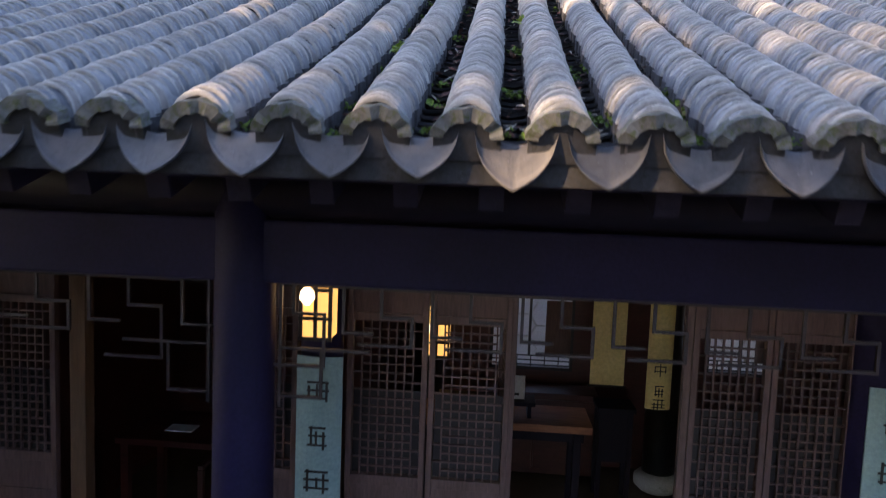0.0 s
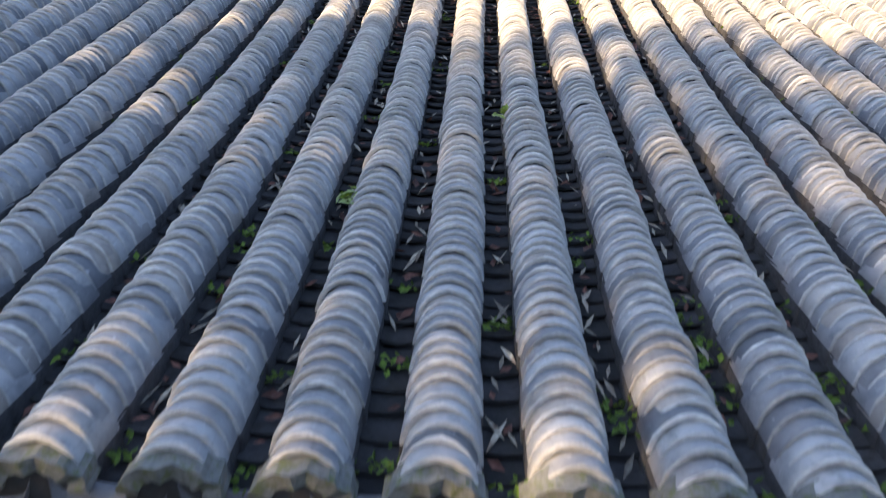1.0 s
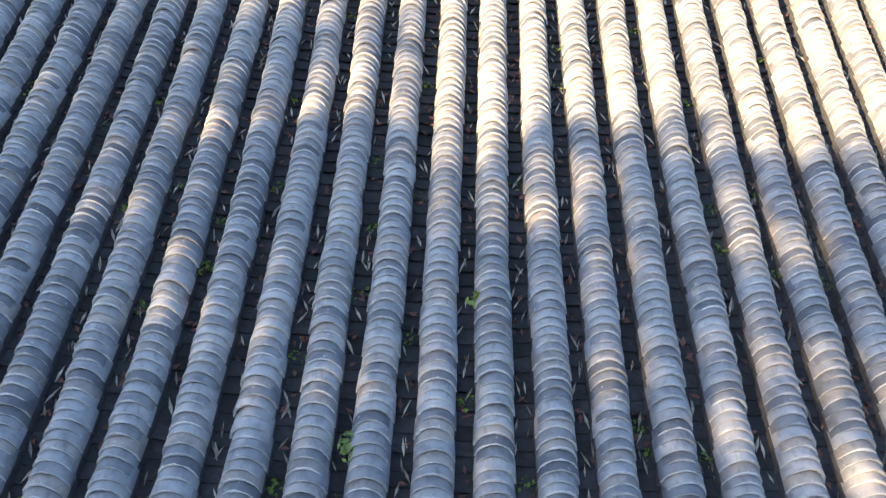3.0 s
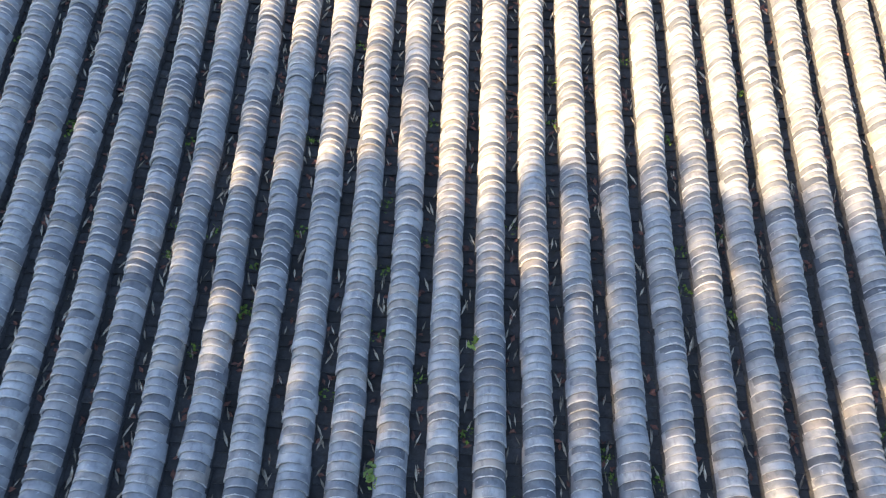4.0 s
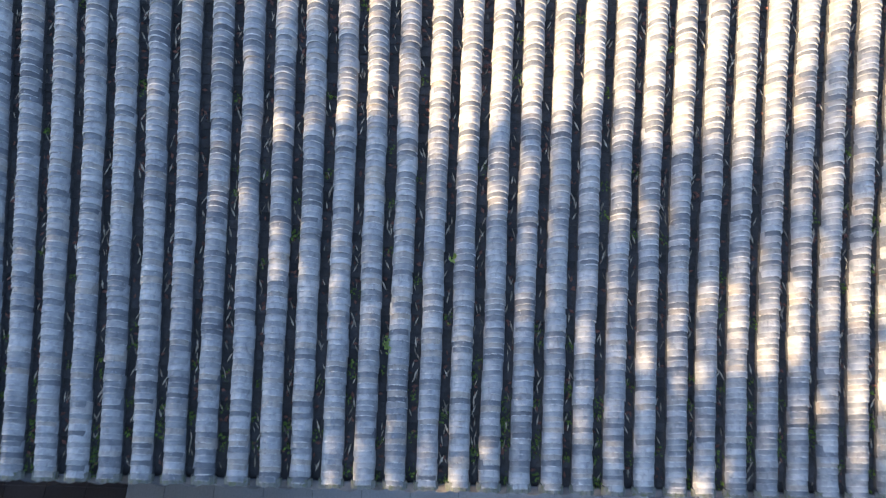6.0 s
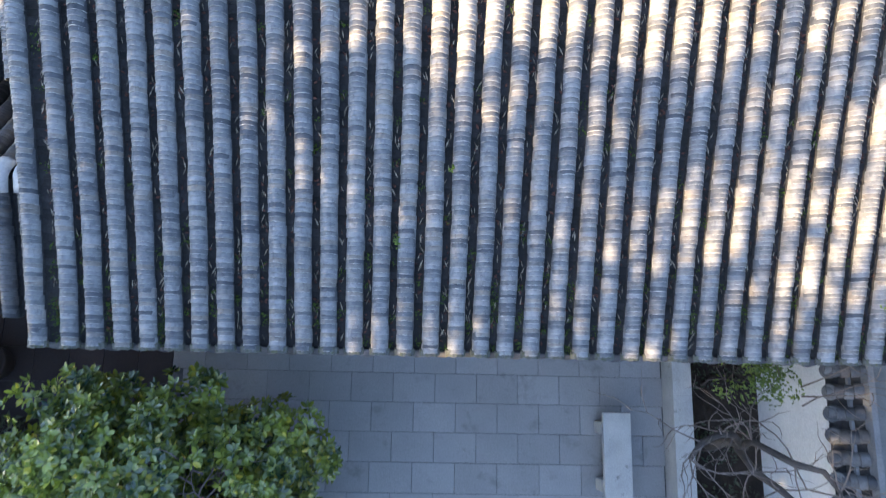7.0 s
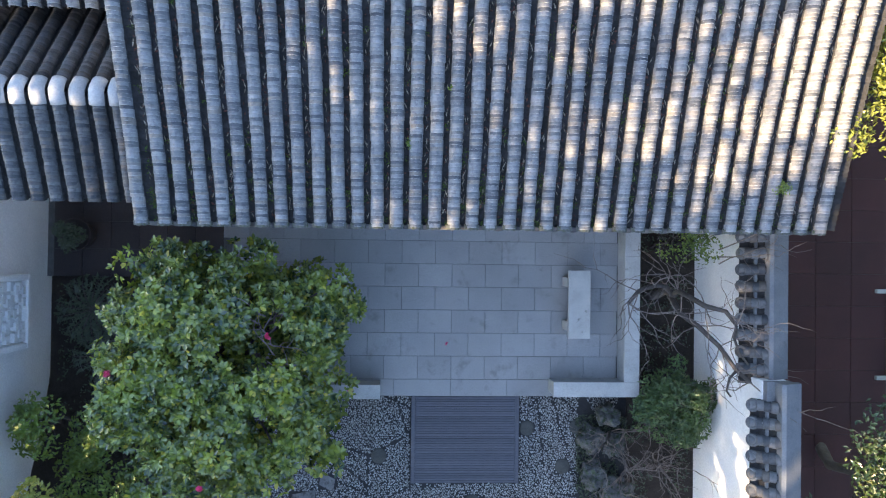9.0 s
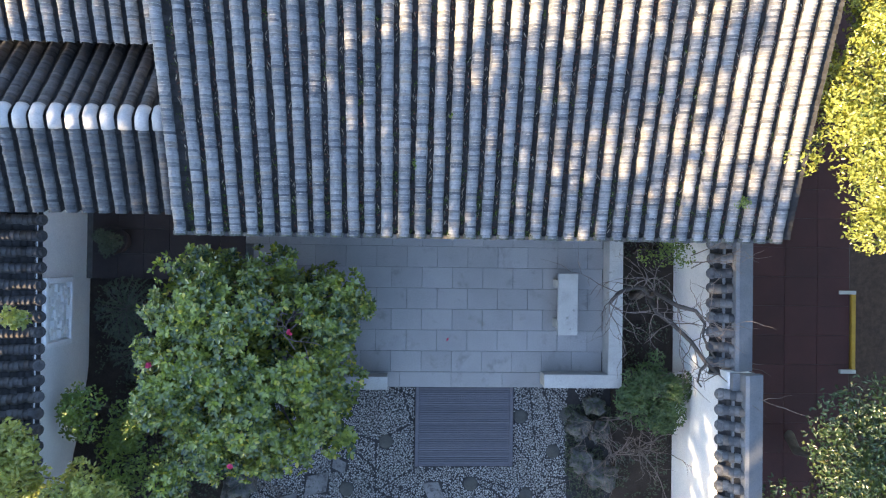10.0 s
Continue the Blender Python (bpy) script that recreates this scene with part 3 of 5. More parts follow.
def pierced_wall(x0, x1, y0, y1, z0, z1, holes):
    """A wall along x, in one piece, with rectangular openings right through it."""
    xs = sorted({x0, x1} | {v for h in holes for v in h[:2]})
    zs = sorted({z0, z1} | {v for h in holes for v in h[2:]})

    def solid(i, j):
        if not (0 <= i < len(xs) - 1 and 0 <= j < len(zs) - 1):
            return False
        cx, cz = (xs[i] + xs[i + 1]) / 2, (zs[j] + zs[j + 1]) / 2
        return not any(a < cx < b and c < cz < d for a, b, c, d in holes)
    V, F, at = [], [], {}

    def corner(i, y, j):
        if (i, y, j) not in at:
            at[(i, y, j)] = len(V)
            V.append((xs[i], y, zs[j]))
        return at[(i, y, j)]
    for i in range(len(xs) - 1):
        for j in range(len(zs) - 1):
            if not solid(i, j):
                continue
            a = [corner(i + u, y0, j + w) for u, w in ((0, 0), (1, 0), (1, 1), (0, 1))]
            b = [corner(i + u, y1, j + w) for u, w in ((0, 0), (1, 0), (1, 1), (0, 1))]
            F += [tuple(a), tuple(reversed(b))]
            for k, (u, w) in enumerate(((0, -1), (1, 0), (0, 1), (-1, 0))):
                if not solid(i + u, j + w):
                    n = (k + 1) % 4
                    F.append((a[n], a[k], b[k], b[n]))
    return V, F


BACK_WINDOWS = ((-1.85, -1.50, 1.05, 1.62), (0.04, 0.88, 1.00, 1.80), (2.2, 2.9, 1.05, 1.7))
part("back_wall", pierced_wall(-3.4, 4.65, 7.3, 7.5, 0.0, 3.8, BACK_WINDOWS), REDWOOD, hall, "dark red timber back wall with window openings")
for a, b, c, d in BACK_WINDOWS:
    bm = bmesh.new()
    for xa, xb, za, zb in ((a, a + 0.03, c, d), (b - 0.03, b, c, d), (a, b, c, c + 0.03), (a, b, d - 0.03, d)):
        box(xa, xb, 7.28, 7.36, za, zb, bm=bm)
    win = part("window", bm, BLACKLACQUER, hall, "black lattice window onto a bright court")
    lat, top = bmesh.new(), bmesh.new()
    w, h = (b - a) / 6, 0.14
    for k in range(1, 6):
        box(a + k * w - 0.005, a + k * w + 0.005, 7.30, 7.32, c, c + h, bm=lat)
        box(a + k * w - 0.005, a + k * w + 0.005, 7.30, 7.32, d - h * 0.5, d, bm=top)
    for z in (c + h * 0.33, c + h * 0.66, c + h):
        box(a, b, 7.30, 7.32, z - 0.005, z + 0.005, bm=lat)
    box(a, b, 7.30, 7.32, d - h * 0.5 - 0.005, d - h * 0.5 + 0.005, bm=top)
    part("top_fret", top, BLACKLACQUER, win)
    V, F = [], []
    cx, cz, r = (a + b) / 2 - 0.09, (c + d) / 2 + 0.05, 0.13
    for k in range(6):
        p0, p1 = [(cx + r * math.cos(q), 7.31, cz + r * math.sin(q)) for q in (math.pi * k / 3, math.pi * (k + 1) / 3)]
        tube([p0, p1], [0.011, 0.011], 5, (V, F))
        tube([p0, (cx + (p0[0] - cx) * 2.2, 7.31, max(c + h, min(d, cz + (p0[2] - cz) * 2.2)))], [0.009, 0.009], 5, (V, F))
    part("lattice", lat, BLACKLACQUER, win)
    part("ice_lattice", (V, F), WHITECARD, win, "white cracked-ice lattice")
    # Added dark panel that stands for the dimmer right third of the view.
    part("shutter", box(a + (b - a) * 0.66, b - 0.03, 7.262, 7.278, c + h + 0.01, d - h * 0.5 - 0.01, 0.004), DOORWOOD, win, "dark panel added for the dimmer third of the window")
    part("mullion", box(a + (b - a) * 0.46, a + (b - a) * 0.46 + 0.025, 7.29, 7.335, c + h, d - h * 0.5), BLACKLACQUER, win)

# ---- things inside the hall ----
def characters(name, parent, x, y, z, size, text, material):
    cu = bpy.data.curves.new(name, "FONT")
    cu.body, cu.size, cu.align_x, cu.align_y, cu.extrude = text, size, "CENTER", "CENTER", 0.001
    ob = new(name, cu)
    ob.data.materials.append(material)
    ob.parent = parent
    ob.matrix_basis = pose(x, y, z, 90, 0, 0)
    return ob


def brush_glyph(seed, size):
    """An unreadable sign as a few plain bars."""
    q = random.Random(seed)
    bm = bmesh.new()
    for k in range(3):
        z = size * (0.34 - 0.3 * k + q.uniform(-0.05, 0.05))
        w = size * q.uniform(0.28, 0.46)
        box(-w, w, -0.004, 0.0, z - size * 0.035, z + size * 0.035, bm=bm)
    for k in range(3):
        x = size * (-0.26 + 0.26 * k + q.uniform(-0.06, 0.06))
        a, b = size * q.uniform(-0.5, -0.2), size * q.uniform(0.1, 0.45)
        box(x - size * 0.04, x + size * 0.04, -0.0045, -0.0005, a, b, bm=bm)
    return bm


def curved_board(half, z0, z1, bulge=0.03, seg=8, thick=0.012):
    V, F = [], []
    for z in (z0, z1):
        for y_off in (0, thick):
            for k in range(seg + 1):
                u = -1 + 2 * k / seg
                V.append((u * half, -bulge * (1 - u * u) + y_off, z))
    w = seg + 1
    for k in range(seg):
        F += [(k, k + 1, 2 * w + k + 1, 2 * w + k), (w + k, 3 * w + k, 3 * w + k + 1, w + k + 1), (k, w + k, w + k + 1, k + 1), (2 * w + k, 2 * w + k + 1, 3 * w + k + 1, 3 * w + k)]
    F += [(0, 2 * w, 3 * w, w), (w - 1, 2 * w - 1, 4 * w - 1, 3 * w - 1)]
    return V, F


def couplet(x, y, half, z0, z1, seed, material, label, step=0.27):
    ob = thing("couplet_board", label, "sign", "couplet boards", at=(x, y, 0))
    part("board", curved_board(half, z0, z1), material, ob, smooth=False)
    z, k = z1 - 0.2, 0
    while z > z0 + 0.1:
        part("lettering", brush_glyph(seed + k, step * 0.62), INK, ob, "black brushed sign", at=Matrix.Translation((0, -0.031, z)))
        z -= step
        k += 1
    return ob


for x, s in ((-0.935, 3), (2.26, 31)):
    couplet(x, DOOR_Y - 0.135, 0.135, 0.35, 1.82, s, COUPLET, "pale green couplet board with black brushed signs on a column")

inner = thing("couplet_board", "cream couplet board with black brushed signs on an indoor column", "sign", "couplet boards", at=(1.60, 6.66, 0))
part("board", curved_board(0.112, 0.86, 1.95), CREAM, inner)
characters("lettering", inner, 0.0, -0.034, 1.22, 0.13, "\u4e2d", INK)
for k, z in enumerate((1.03, 0.91)):
    part("lettering", brush_glyph(70 + k, 0.13), INK, inner, "black brushed sign", at=Matrix.Translation((0, -0.031, z)))
for x in (1.69, -0.55):
    ob = thing("indoor_column", "black lacquered indoor column on a white stone base", "column", "indoor columns", at=(x, 6.85, 0.02))
    part("shaft", turned([(0.15, 0.16), (0.145, 3.9)], 24), BLACKLACQUER, ob, smooth=True)
    part("base", turned([(0.17, 0.0), (0.22, 0.05), (0.22, 0.12), (0.16, 0.18)], 24), COPESTONE, ob, "white stone drum base", smooth=True)


def altar_table(x0, x1, y0, y1, z):
    ob = thing("altar_table", "long polished reddish wooden altar table", "table", at=(0, 0, 0.02))
    part("tabletop", box(x0, x1, y0, y1, z - 0.06, z, 0.008), TABLEWOOD, ob)
    # Apron and legs take near-black timber to paint the shade beneath the top.
    part("apron", box(x0 + 0.06, x1 - 0.06, y0 + 0.04, y0 + 0.06, z - 0.14, z - 0.06), TIMBER, ob)
    for x in (x0 + 0.08, x1 - 0.14):
        for y in (y0 + 0.03, y1 - 0.09):
            part("leg", box(x, x + 0.06, y, y + 0.06, 0, z - 0.06, 0.006), TIMBER, ob)
    return ob


altar_table(-0.60, 0.86, 5.55, 6.05, 1.00)
shelf = thing("table_shelf", "low dark wooden stand on the altar table", "stand", at=(0.14, 5.78, 1.02))
part("top", box(-0.5, 0.28, -0.12, 0.12, 0.10, 0.13, 0.004), TIMBER, shelf)
for x in (-0.45, 0.22):
    part("leg", box(x, x + 0.03, -0.10, 0.10, 0, 0.10), TIMBER, shelf)
card = thing("notice_card", "white notice card standing on a dark stand", "sign", at=(0.27, 5.76, 1.15))
part("sheet", box(-0.065, 0.065, -0.004, 0.004, 0.0, 0.19), WHITECARD, card)
part("lettering", box(-0.045, 0.02, -0.0075, -0.0045, 0.03, 0.05), INK, card)
cab = thing("red_cabinet", "dark red lacquered cabinet against the back wall", "cabinet", at=(0.2, 7.05, 0.02))
part("body", box(-0.9, 0.9, -0.18, 0.18, 0.06, 0.86, 0.01), REDWOOD, cab)
for k in range(3):
    d = part("door", box(-0.86 + k * 0.58, -0.30 + k * 0.58, -0.20, -0.182, 0.12, 0.80, 0.006), REDWOOD, cab)
    part("handle", box(-0.34 + k * 0.58, -0.32 + k * 0.58, -0.212, -0.20, 0.5, 0.6), BLACKLACQUER, d, "dark handle")
scroll = thing("hanging_scroll", "yellow paper hanging scroll above a dark pedestal", "scroll", at=(1.10, 6.5, 0))
part("sheet", box(-0.15, 0.15, -0.006, 0.006, 1.10, 1.98), CREAM, scroll)
part("roller", tube([(-0.17, 0, 1.09), (0.17, 0, 1.09)], [0.014, 0.014], 10), BLACKLACQUER, scroll)
part("cord", tube([(0, 0, 1.98), (0, 0, 3.4)], [0.004, 0.004], 6), BLACKLACQUER, scroll)
ped = thing("pedestal", "tall dark wooden flower pedestal", "pedestal", at=(1.19, 6.55, 0.02))
part("top", box(-0.17, 0.17, -0.16, 0.16, 0.86, 0.90, 0.005), TIMBER, ped)
for x in (-0.15, 0.11):
    for y in (-0.14, 0.10):
        part("leg", box(x, x + 0.04, y, y + 0.04, 0.0, 0.86), TIMBER, ped)
part("apron", box(-0.11, 0.11, -0.13, -0.115, 0.40, 0.86), TIMBER, ped)


def lantern(x, y, z0, z1, w):
    ob = thing("palace_lantern", "lit square paper lantern with black frame hanging on a cord", "lantern", "lanterns", at=(x, y, 0))
    h = w / 2
    part("shade", box(-h, h, -h, h, z0, z1), PAPER, ob)
    bm = bmesh.new()
    for a in (-h, 0, h):
        box(a - 0.008, a + 0.008, -h - 0.012, -h - 0.002, z0, z1, bm=bm)
    for z in (z0, z0 + (z1 - z0) * 0.30, z0 + (z1 - z0) * 0.72, z1):
        box(-h - 0.01, h + 0.01, -h - 0.013, -h - 0.003, z - 0.008, z + 0.008, bm=bm)
    part("frame", bm, BLACKLACQUER, ob)
    part("bulb", turned([(0.012, -0.03), (0.035, 0.0), (0.03, 0.03), (0.01, 0.05)], 12, (-h * 0.55, -h - 0.016, z0 + (z1 - z0) * 0.60)), BULB, ob, "bright bulb", smooth=True)
    part("cord", tube([(0, 0, z1), (0, 0, 3.22)], [0.006, 0.006], 6), BLACKLACQUER, ob)
    return ob


for x in (-0.72, 1.965):
    lantern(x, 3.29, 2.14, 2.44, 0.130)
lantern(-0.42, 6.3, 1.35, 1.75, 0.20)
desk = thing("side_table", "dark red lacquered square table with papers", "table", at=(-2.35, 5.6, 0.02))
part("tabletop", box(-0.45, 0.45, -0.35, 0.35, 0.74, 0.79, 0.008), REDWOOD, desk)
for x in (-0.42, 0.36):
    for y in (-0.32, 0.26):
        part("leg", box(x, x + 0.06, y, y + 0.06, 0, 0.74), REDWOOD, desk)
tagged(part("paper", box(-2.50, -2.28, 5.45, 5.60, 0.811, 0.818), WHITECARD), "white sheets of paper on a red table", "paper")
chair = thing("armchair", "dark red lacquered wooden armchair", "chair", at=(-1.75, 5.2, 0.02))
part("seat", box(-0.28, 0.28, -0.24, 0.24, 0.44, 0.48, 0.006), REDWOOD, chair)
part("backrest", box(-0.10, 0.10, 0.21, 0.235, 0.48, 1.05, 0.006), REDWOOD, chair)
part("back_rail", box(-0.28, 0.28, 0.205, 0.24, 1.02, 1.07, 0.006), REDWOOD, chair)
for x in (-0.27, 0.23):
    part("armrest", box(x, x + 0.04, -0.22, 0.22, 0.70, 0.73, 0.006), REDWOOD, chair)
    for y in (-0.23, 0.20):
        part("leg", box(x, x + 0.04, y, y + 0.04, 0, 0.70 if y < 0 else 1.02, 0.004), REDWOOD, chair)

# ---- the lower building beside the hall ----
annex = thing("side_building", "low side building with a rounded ridge of grey tiles", "building")


def annex_front(y):
    return 3.17 - 0.42 * (3.52 - y) - 0.03


def annex_back(y):
    return 3.17 - 0.78 * (3.40 - y) - 0.03


def rear_z(y):
    return 2.80 + 0.42 * (y - 4.62)


annex_rows = [(100 + k, -3.745 - k * PITCH) for k in range(16)]
aroof = part("roof", ([(-7.4, 2.32, 2.48), (-3.55, 2.32, 2.48), (-3.55, 3.52, 3.00), (-7.4, 3.52, 3.00), (-7.4, 5.27, 1.635), (-3.55, 5.27, 1.635),
                      (-7.4, 2.32, 2.42), (-3.55, 2.32, 2.42), (-3.55, 3.52, 2.94), (-7.4, 3.52, 2.94), (-7.4, 5.27, 1.575), (-3.55, 5.27, 1.575)],
                     [(0, 1, 2, 3), (3, 2, 5, 4), (7, 6, 9, 8), (8, 9, 10, 11), (0, 6, 7, 1), (1, 7, 8, 2), (2, 8, 11, 5), (4, 5, 11, 10), (0, 3, 9, 6), (3, 4, 10, 9)]), TROUGH, annex, "grey clay tile roof with a rounded ridge")
fc, ft = lay_slope(I4, annex_rows, annex_front, lambda y: 0.42, 2.30, 3.44)
flip = pose(0, 6.92, 0, 0, 0, 180)
kc, kt = lay_slope(flip, [(k, -x) for k, x in annex_rows], annex_back, lambda y: 0.78, 1.72, 3.30)
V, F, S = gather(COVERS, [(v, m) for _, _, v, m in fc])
tagged(part("cover_tiles", mesh_of("cover_tiles", V, F, DARKTILE, S), DARKTILE, aroof, "rows of overlapping clay tiles darkened for shade"), kind="stuff")
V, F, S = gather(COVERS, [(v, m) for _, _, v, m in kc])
tagged(part("cover_tiles", mesh_of("cover_tiles", V, F, OLDSHADETILE, S), OLDSHADETILE, aroof, "rows of tiles darkened for shade on the back slope"), kind="stuff")
V, F, S = gather(TROUGHS, [(v, m) for c in (ft, kt) for _, _, v, m in c])
tagged(part("trough_tiles", mesh_of("trough_tiles", V, F, TROUGH, S), TROUGH, aroof, "dark concave tiles between the rows"), kind="stuff")


def saddle_shape():
    """The smooth saddle tile that carries a row over the rounded ridge."""
    V, F = [], []
    path = [(-0.15, -0.050, 0.42), (-0.10, -0.028, 0.36), (-0.05, -0.010, 0.2), (0.0, 0.0, -0.15), (0.05, -0.020, -0.5), (0.10, -0.055, -0.7), (0.14, -0.085, -0.78)]
    seg = 10
    for y, z, s in path:
        a = math.atan(s)
        for k in range(seg + 1):
            w = radians(-84 + 168 * k / seg)
            h = 0.066 * math.cos(w)
            V.append((0.092 * math.sin(w), y - h * math.sin(a), z + h * math.cos(a)))
    w = seg + 1
    for r in range(len(path) - 1):
        for k in range(seg):
            F.append((r * w + k, r * w + k + 1, (r + 1) * w + k + 1, (r + 1) * w + k))
    for r in (0, len(path) - 1):
        F.append(tuple(r * w + k for k in (range(w) if r else reversed(range(w)))))
    return V, F


saddle_me = mesh_of("ridge_tile", *saddle_shape(), RIDGE, True)
for k, x in annex_rows:
    part("ridge_tile", saddle_me, RIDGE, aroof, at=tile_matrix(I4, x + row_sway(k, 3.3, 0.012), 3.52, 3.085, 0.0, rng.gauss(0, 0.03)))
part("front_wall", box(-7.3, -3.6, 3.0, 3.16, 0.0, 2.75), PLASTER, annex, "white plastered wall in deep shade")
part("back_wall", box(-7.3, -3.6, 4.2, 4.36, 0.0, 2.1), PLASTER, annex)
rear = thing("rear_building", "tiled building behind the side building", "building")
rroof = part("roof", ([(-8.5, 4.70, 2.65), (-3.6, 4.70, 2.65), (-3.6, 8.0, 4.04), (-8.5, 8.0, 4.04), (-8.5, 4.70, 2.61), (-3.6, 4.70, 2.61), (-3.6, 8.0, 3.99), (-8.5, 8.0, 3.99)],
                     [(0, 1, 2, 3), (5, 4, 7, 6), (0, 4, 5, 1), (1, 5, 6, 2), (2, 6, 7, 3), (3, 7, 4, 0)]), TROUGH, rear, "grey clay tile roof")
part("wall", box(-8.4, -3.65, 5.2, 7.9, 0, 2.75), PLASTER, rear, "white plastered wall")
rc, rt_ = lay_slope(I4, [(200 + k, -3.74 - k * PITCH) for k in range(20)], rear_z, lambda y: 0.42, 4.62, 6.5)
V, F, S = gather(COVERS, [(v, m) for _, _, v, m in rc])
tagged(part("cover_tiles", mesh_of("cover_tiles", V, F, TILE, S), TILE, rroof, "rows of overlapping grey clay tiles"), kind="stuff")
V, F, S = gather(TROUGHS, [(v, m) for _, _, v, m in rt_])
tagged(part("trough_tiles", mesh_of("trough_tiles", V, F, TROUGH, S), TROUGH, rroof, "dark concave tiles between the rows"), kind="stuff")

rear_court = tagged(part("wall_north", box(-3.6, 5.0, 10.0, 10.25, -0.55, 2.6), PLASTER), "white plastered wall of the court behind the hall", "wall", kind="structure")

# ---- ground, terrace, pebble court ----
ground = tagged(part("ground", ([(-400, -400, -0.55), (400, -400, -0.55), (400, 400, -0.55), (-400, 400, -0.55)], [(0, 1, 2, 3)]), LITTER_EARTH), "bare brown soil", "ground", kind="structure")
bm = box(-3.30, 3.14, -0.60, 2.80, -0.5, -0.012)
box(-6.05, -3.30, 1.27, 4.1, -0.5, -0.012, bm=bm)
terrace = tagged(part("terrace", bm, GROUT), "raised terrace paved with grey stone slabs", "terrace", kind="structure")
bed = tagged(part("planting_bed", box(-6.06, -3.30, -3.6, 1.27, -0.5, -0.16), EARTH), "dark soil planting bed", "ground", kind="structure")
V, F = [], []
for i in range(15):
    for j in range(9):
        x, y = -6.05 + 0.18 * j, -0.25 - 0.24 * i
        rise = min(1.0, 0.60 * (i / 7) ** 1.2) * max(0.0, 1 - j / 8) ** 1.4
        V.append((x, y, -0.17 + rise * (1 + 0.15 * noise.noise((x * 3, y * 3, 1.0)))))
for i in range(14):
    for j in range(8):
        a = i * 9 + j
        F.append((a, a + 9, a + 10, a + 1))
tagged(part("soil_bank", (V, F), EARTH, None, smooth=True), "dark soil bank piled against a white wall", "ground", kind="structure")
bed2 = tagged(part("planting_bed", box(3.36, 4.51, -3.6, 3.0, -0.5, -0.2), EARTH), "dark soil planting bed along a white wall", "ground", kind="structure")
court = tagged(part("pebble_court", box(-3.30, 3.36, -4.2, -0.60, -0.5, -0.262), MORTAR), "court floor of pale pebbles set in dark mortar", "pavement", kind="structure")

STONE_W, STONE_D = 0.545, 0.375


def slab(w, d, seed):
    q = random.Random(seed)
    bm = box(0.002, w - 0.002, 0.002, d - 0.002, -0.012, q.uniform(-0.001, 0.003))
    bmesh.ops.bevel(bm, geom=[e for e in bm.edges if all(v.co.z > -0.006 for v in e.verts)], offset=0.004, segments=1, affect="EDGES")
    return bm


slab_me = []
for k in range(4):
    me = bpy.data.meshes.new("paving_stone")
    bm = slab(STONE_W, STONE_D, k)
    bm.to_mesh(me)
    bm.free()
    me.materials.append(SLATE)
    slab_me.append(me)


def cut_slab(x0, x1, y0, y1, material=SLATE):
    bm = slab(x1 - x0, y1 - y0, 5)
    part("paving_stone", bm, material, terrace, at=Matrix.Translation((x0, y0, 0)))


row = 0
y = -0.335
while y < 2.75:
    off = 0.383 - 7 * STONE_W + (0 if row % 2 == 0 else STONE_W / 2)
    x = off
    while x < 3.14:
        a, b = max(x, -3.30), min(x + STONE_W, 3.14)
        if b - a > 0.05:
            if b - a > STONE_W - 0.001:
                part("paving_stone", slab_me[rng.randrange(4)], SLATE, terrace, at=Matrix.Translation((x, y, rng.uniform(-0.0015, 0.0015))))
            else:
                cut_slab(a, b, y, y + STONE_D)
        x += STONE_W
    y += STONE_D
    row += 1
for k in range(7):
    a, b = -3.30 + k * 0.92, min(-3.30 + (k + 1) * 0.92, 3.14)
    cut_slab(a, b, -0.61, -0.337)
# Dark brown slabs carry the deep shade before the side building in their colour.
y = 1.27
while y < 4.0:
    for k in range(6):
        cut_slab(-5.95 + k * 0.4417, -5.95 + (k + 1) * 0.4417, y, y + 0.44, DARKPAVE)
    y += 0.44

lowwall = tagged(part("low_wall", box(3.125, 3.352, -0.532, 2.72, -0.3, 0.33, 0.006), COPESTONE), "low pale stone parapet round the terrace", "parapet", kind="structure")
for k in range(3):
    part("coping_stone", box(3.115, 3.360, -0.30 + k * 1.0, 0.698 + k * 1.0, 0.332, 0.418, 0.008), COPESTONE, lowwall)
part("front_stub", box(1.99, 3.125, -0.525, -0.31, -0.3, 0.33, 0.006), COPESTONE, lowwall)
part("coping_stone", box(1.985, 3.360, -0.540, -0.302, 0.332, 0.418, 0.008), COPESTONE, lowwall)
lw2 = tagged(part("low_wall", box(-3.30, -0.755, -0.575, -0.365, -0.3, 0.33, 0.006), COPESTONE), "low pale stone parapet half hidden by a camellia", "parapet", kind="structure")
for a, b in ((-3.30, -2.02), (-2.018, -0.745)):
    part("coping_stone", box(a, b, -0.583, -0.357, 0.332, 0.418, 0.008), COPESTONE, lw2)

bench = thing("stone_bench", "pale grey stone slab bench on two stone blocks", "bench")
part("seat", box(2.21, 2.557, 0.385, 1.465, 0.345, 0.430, 0.008), COPESTONE, bench)
for y in (0.50, 1.20):
    part("leg", box(2.20, 2.52, y, y + 0.15, 0.0, 0.345, 0.01), COPESTONE, bench)

decking = thing("timber_deck", "violet-grey slatted deck at the foot of the terrace", "deck")
for x in (-0.25, 1.475):
    part("edge_board", box(x, x + 0.065, -2.09, -0.615, -0.262, -0.188, 0.004), DECK, decking)
part("joist_frame", box(-0.185, 1.475, -2.085, -0.62, -0.262, -0.225), TIMBER, decking)
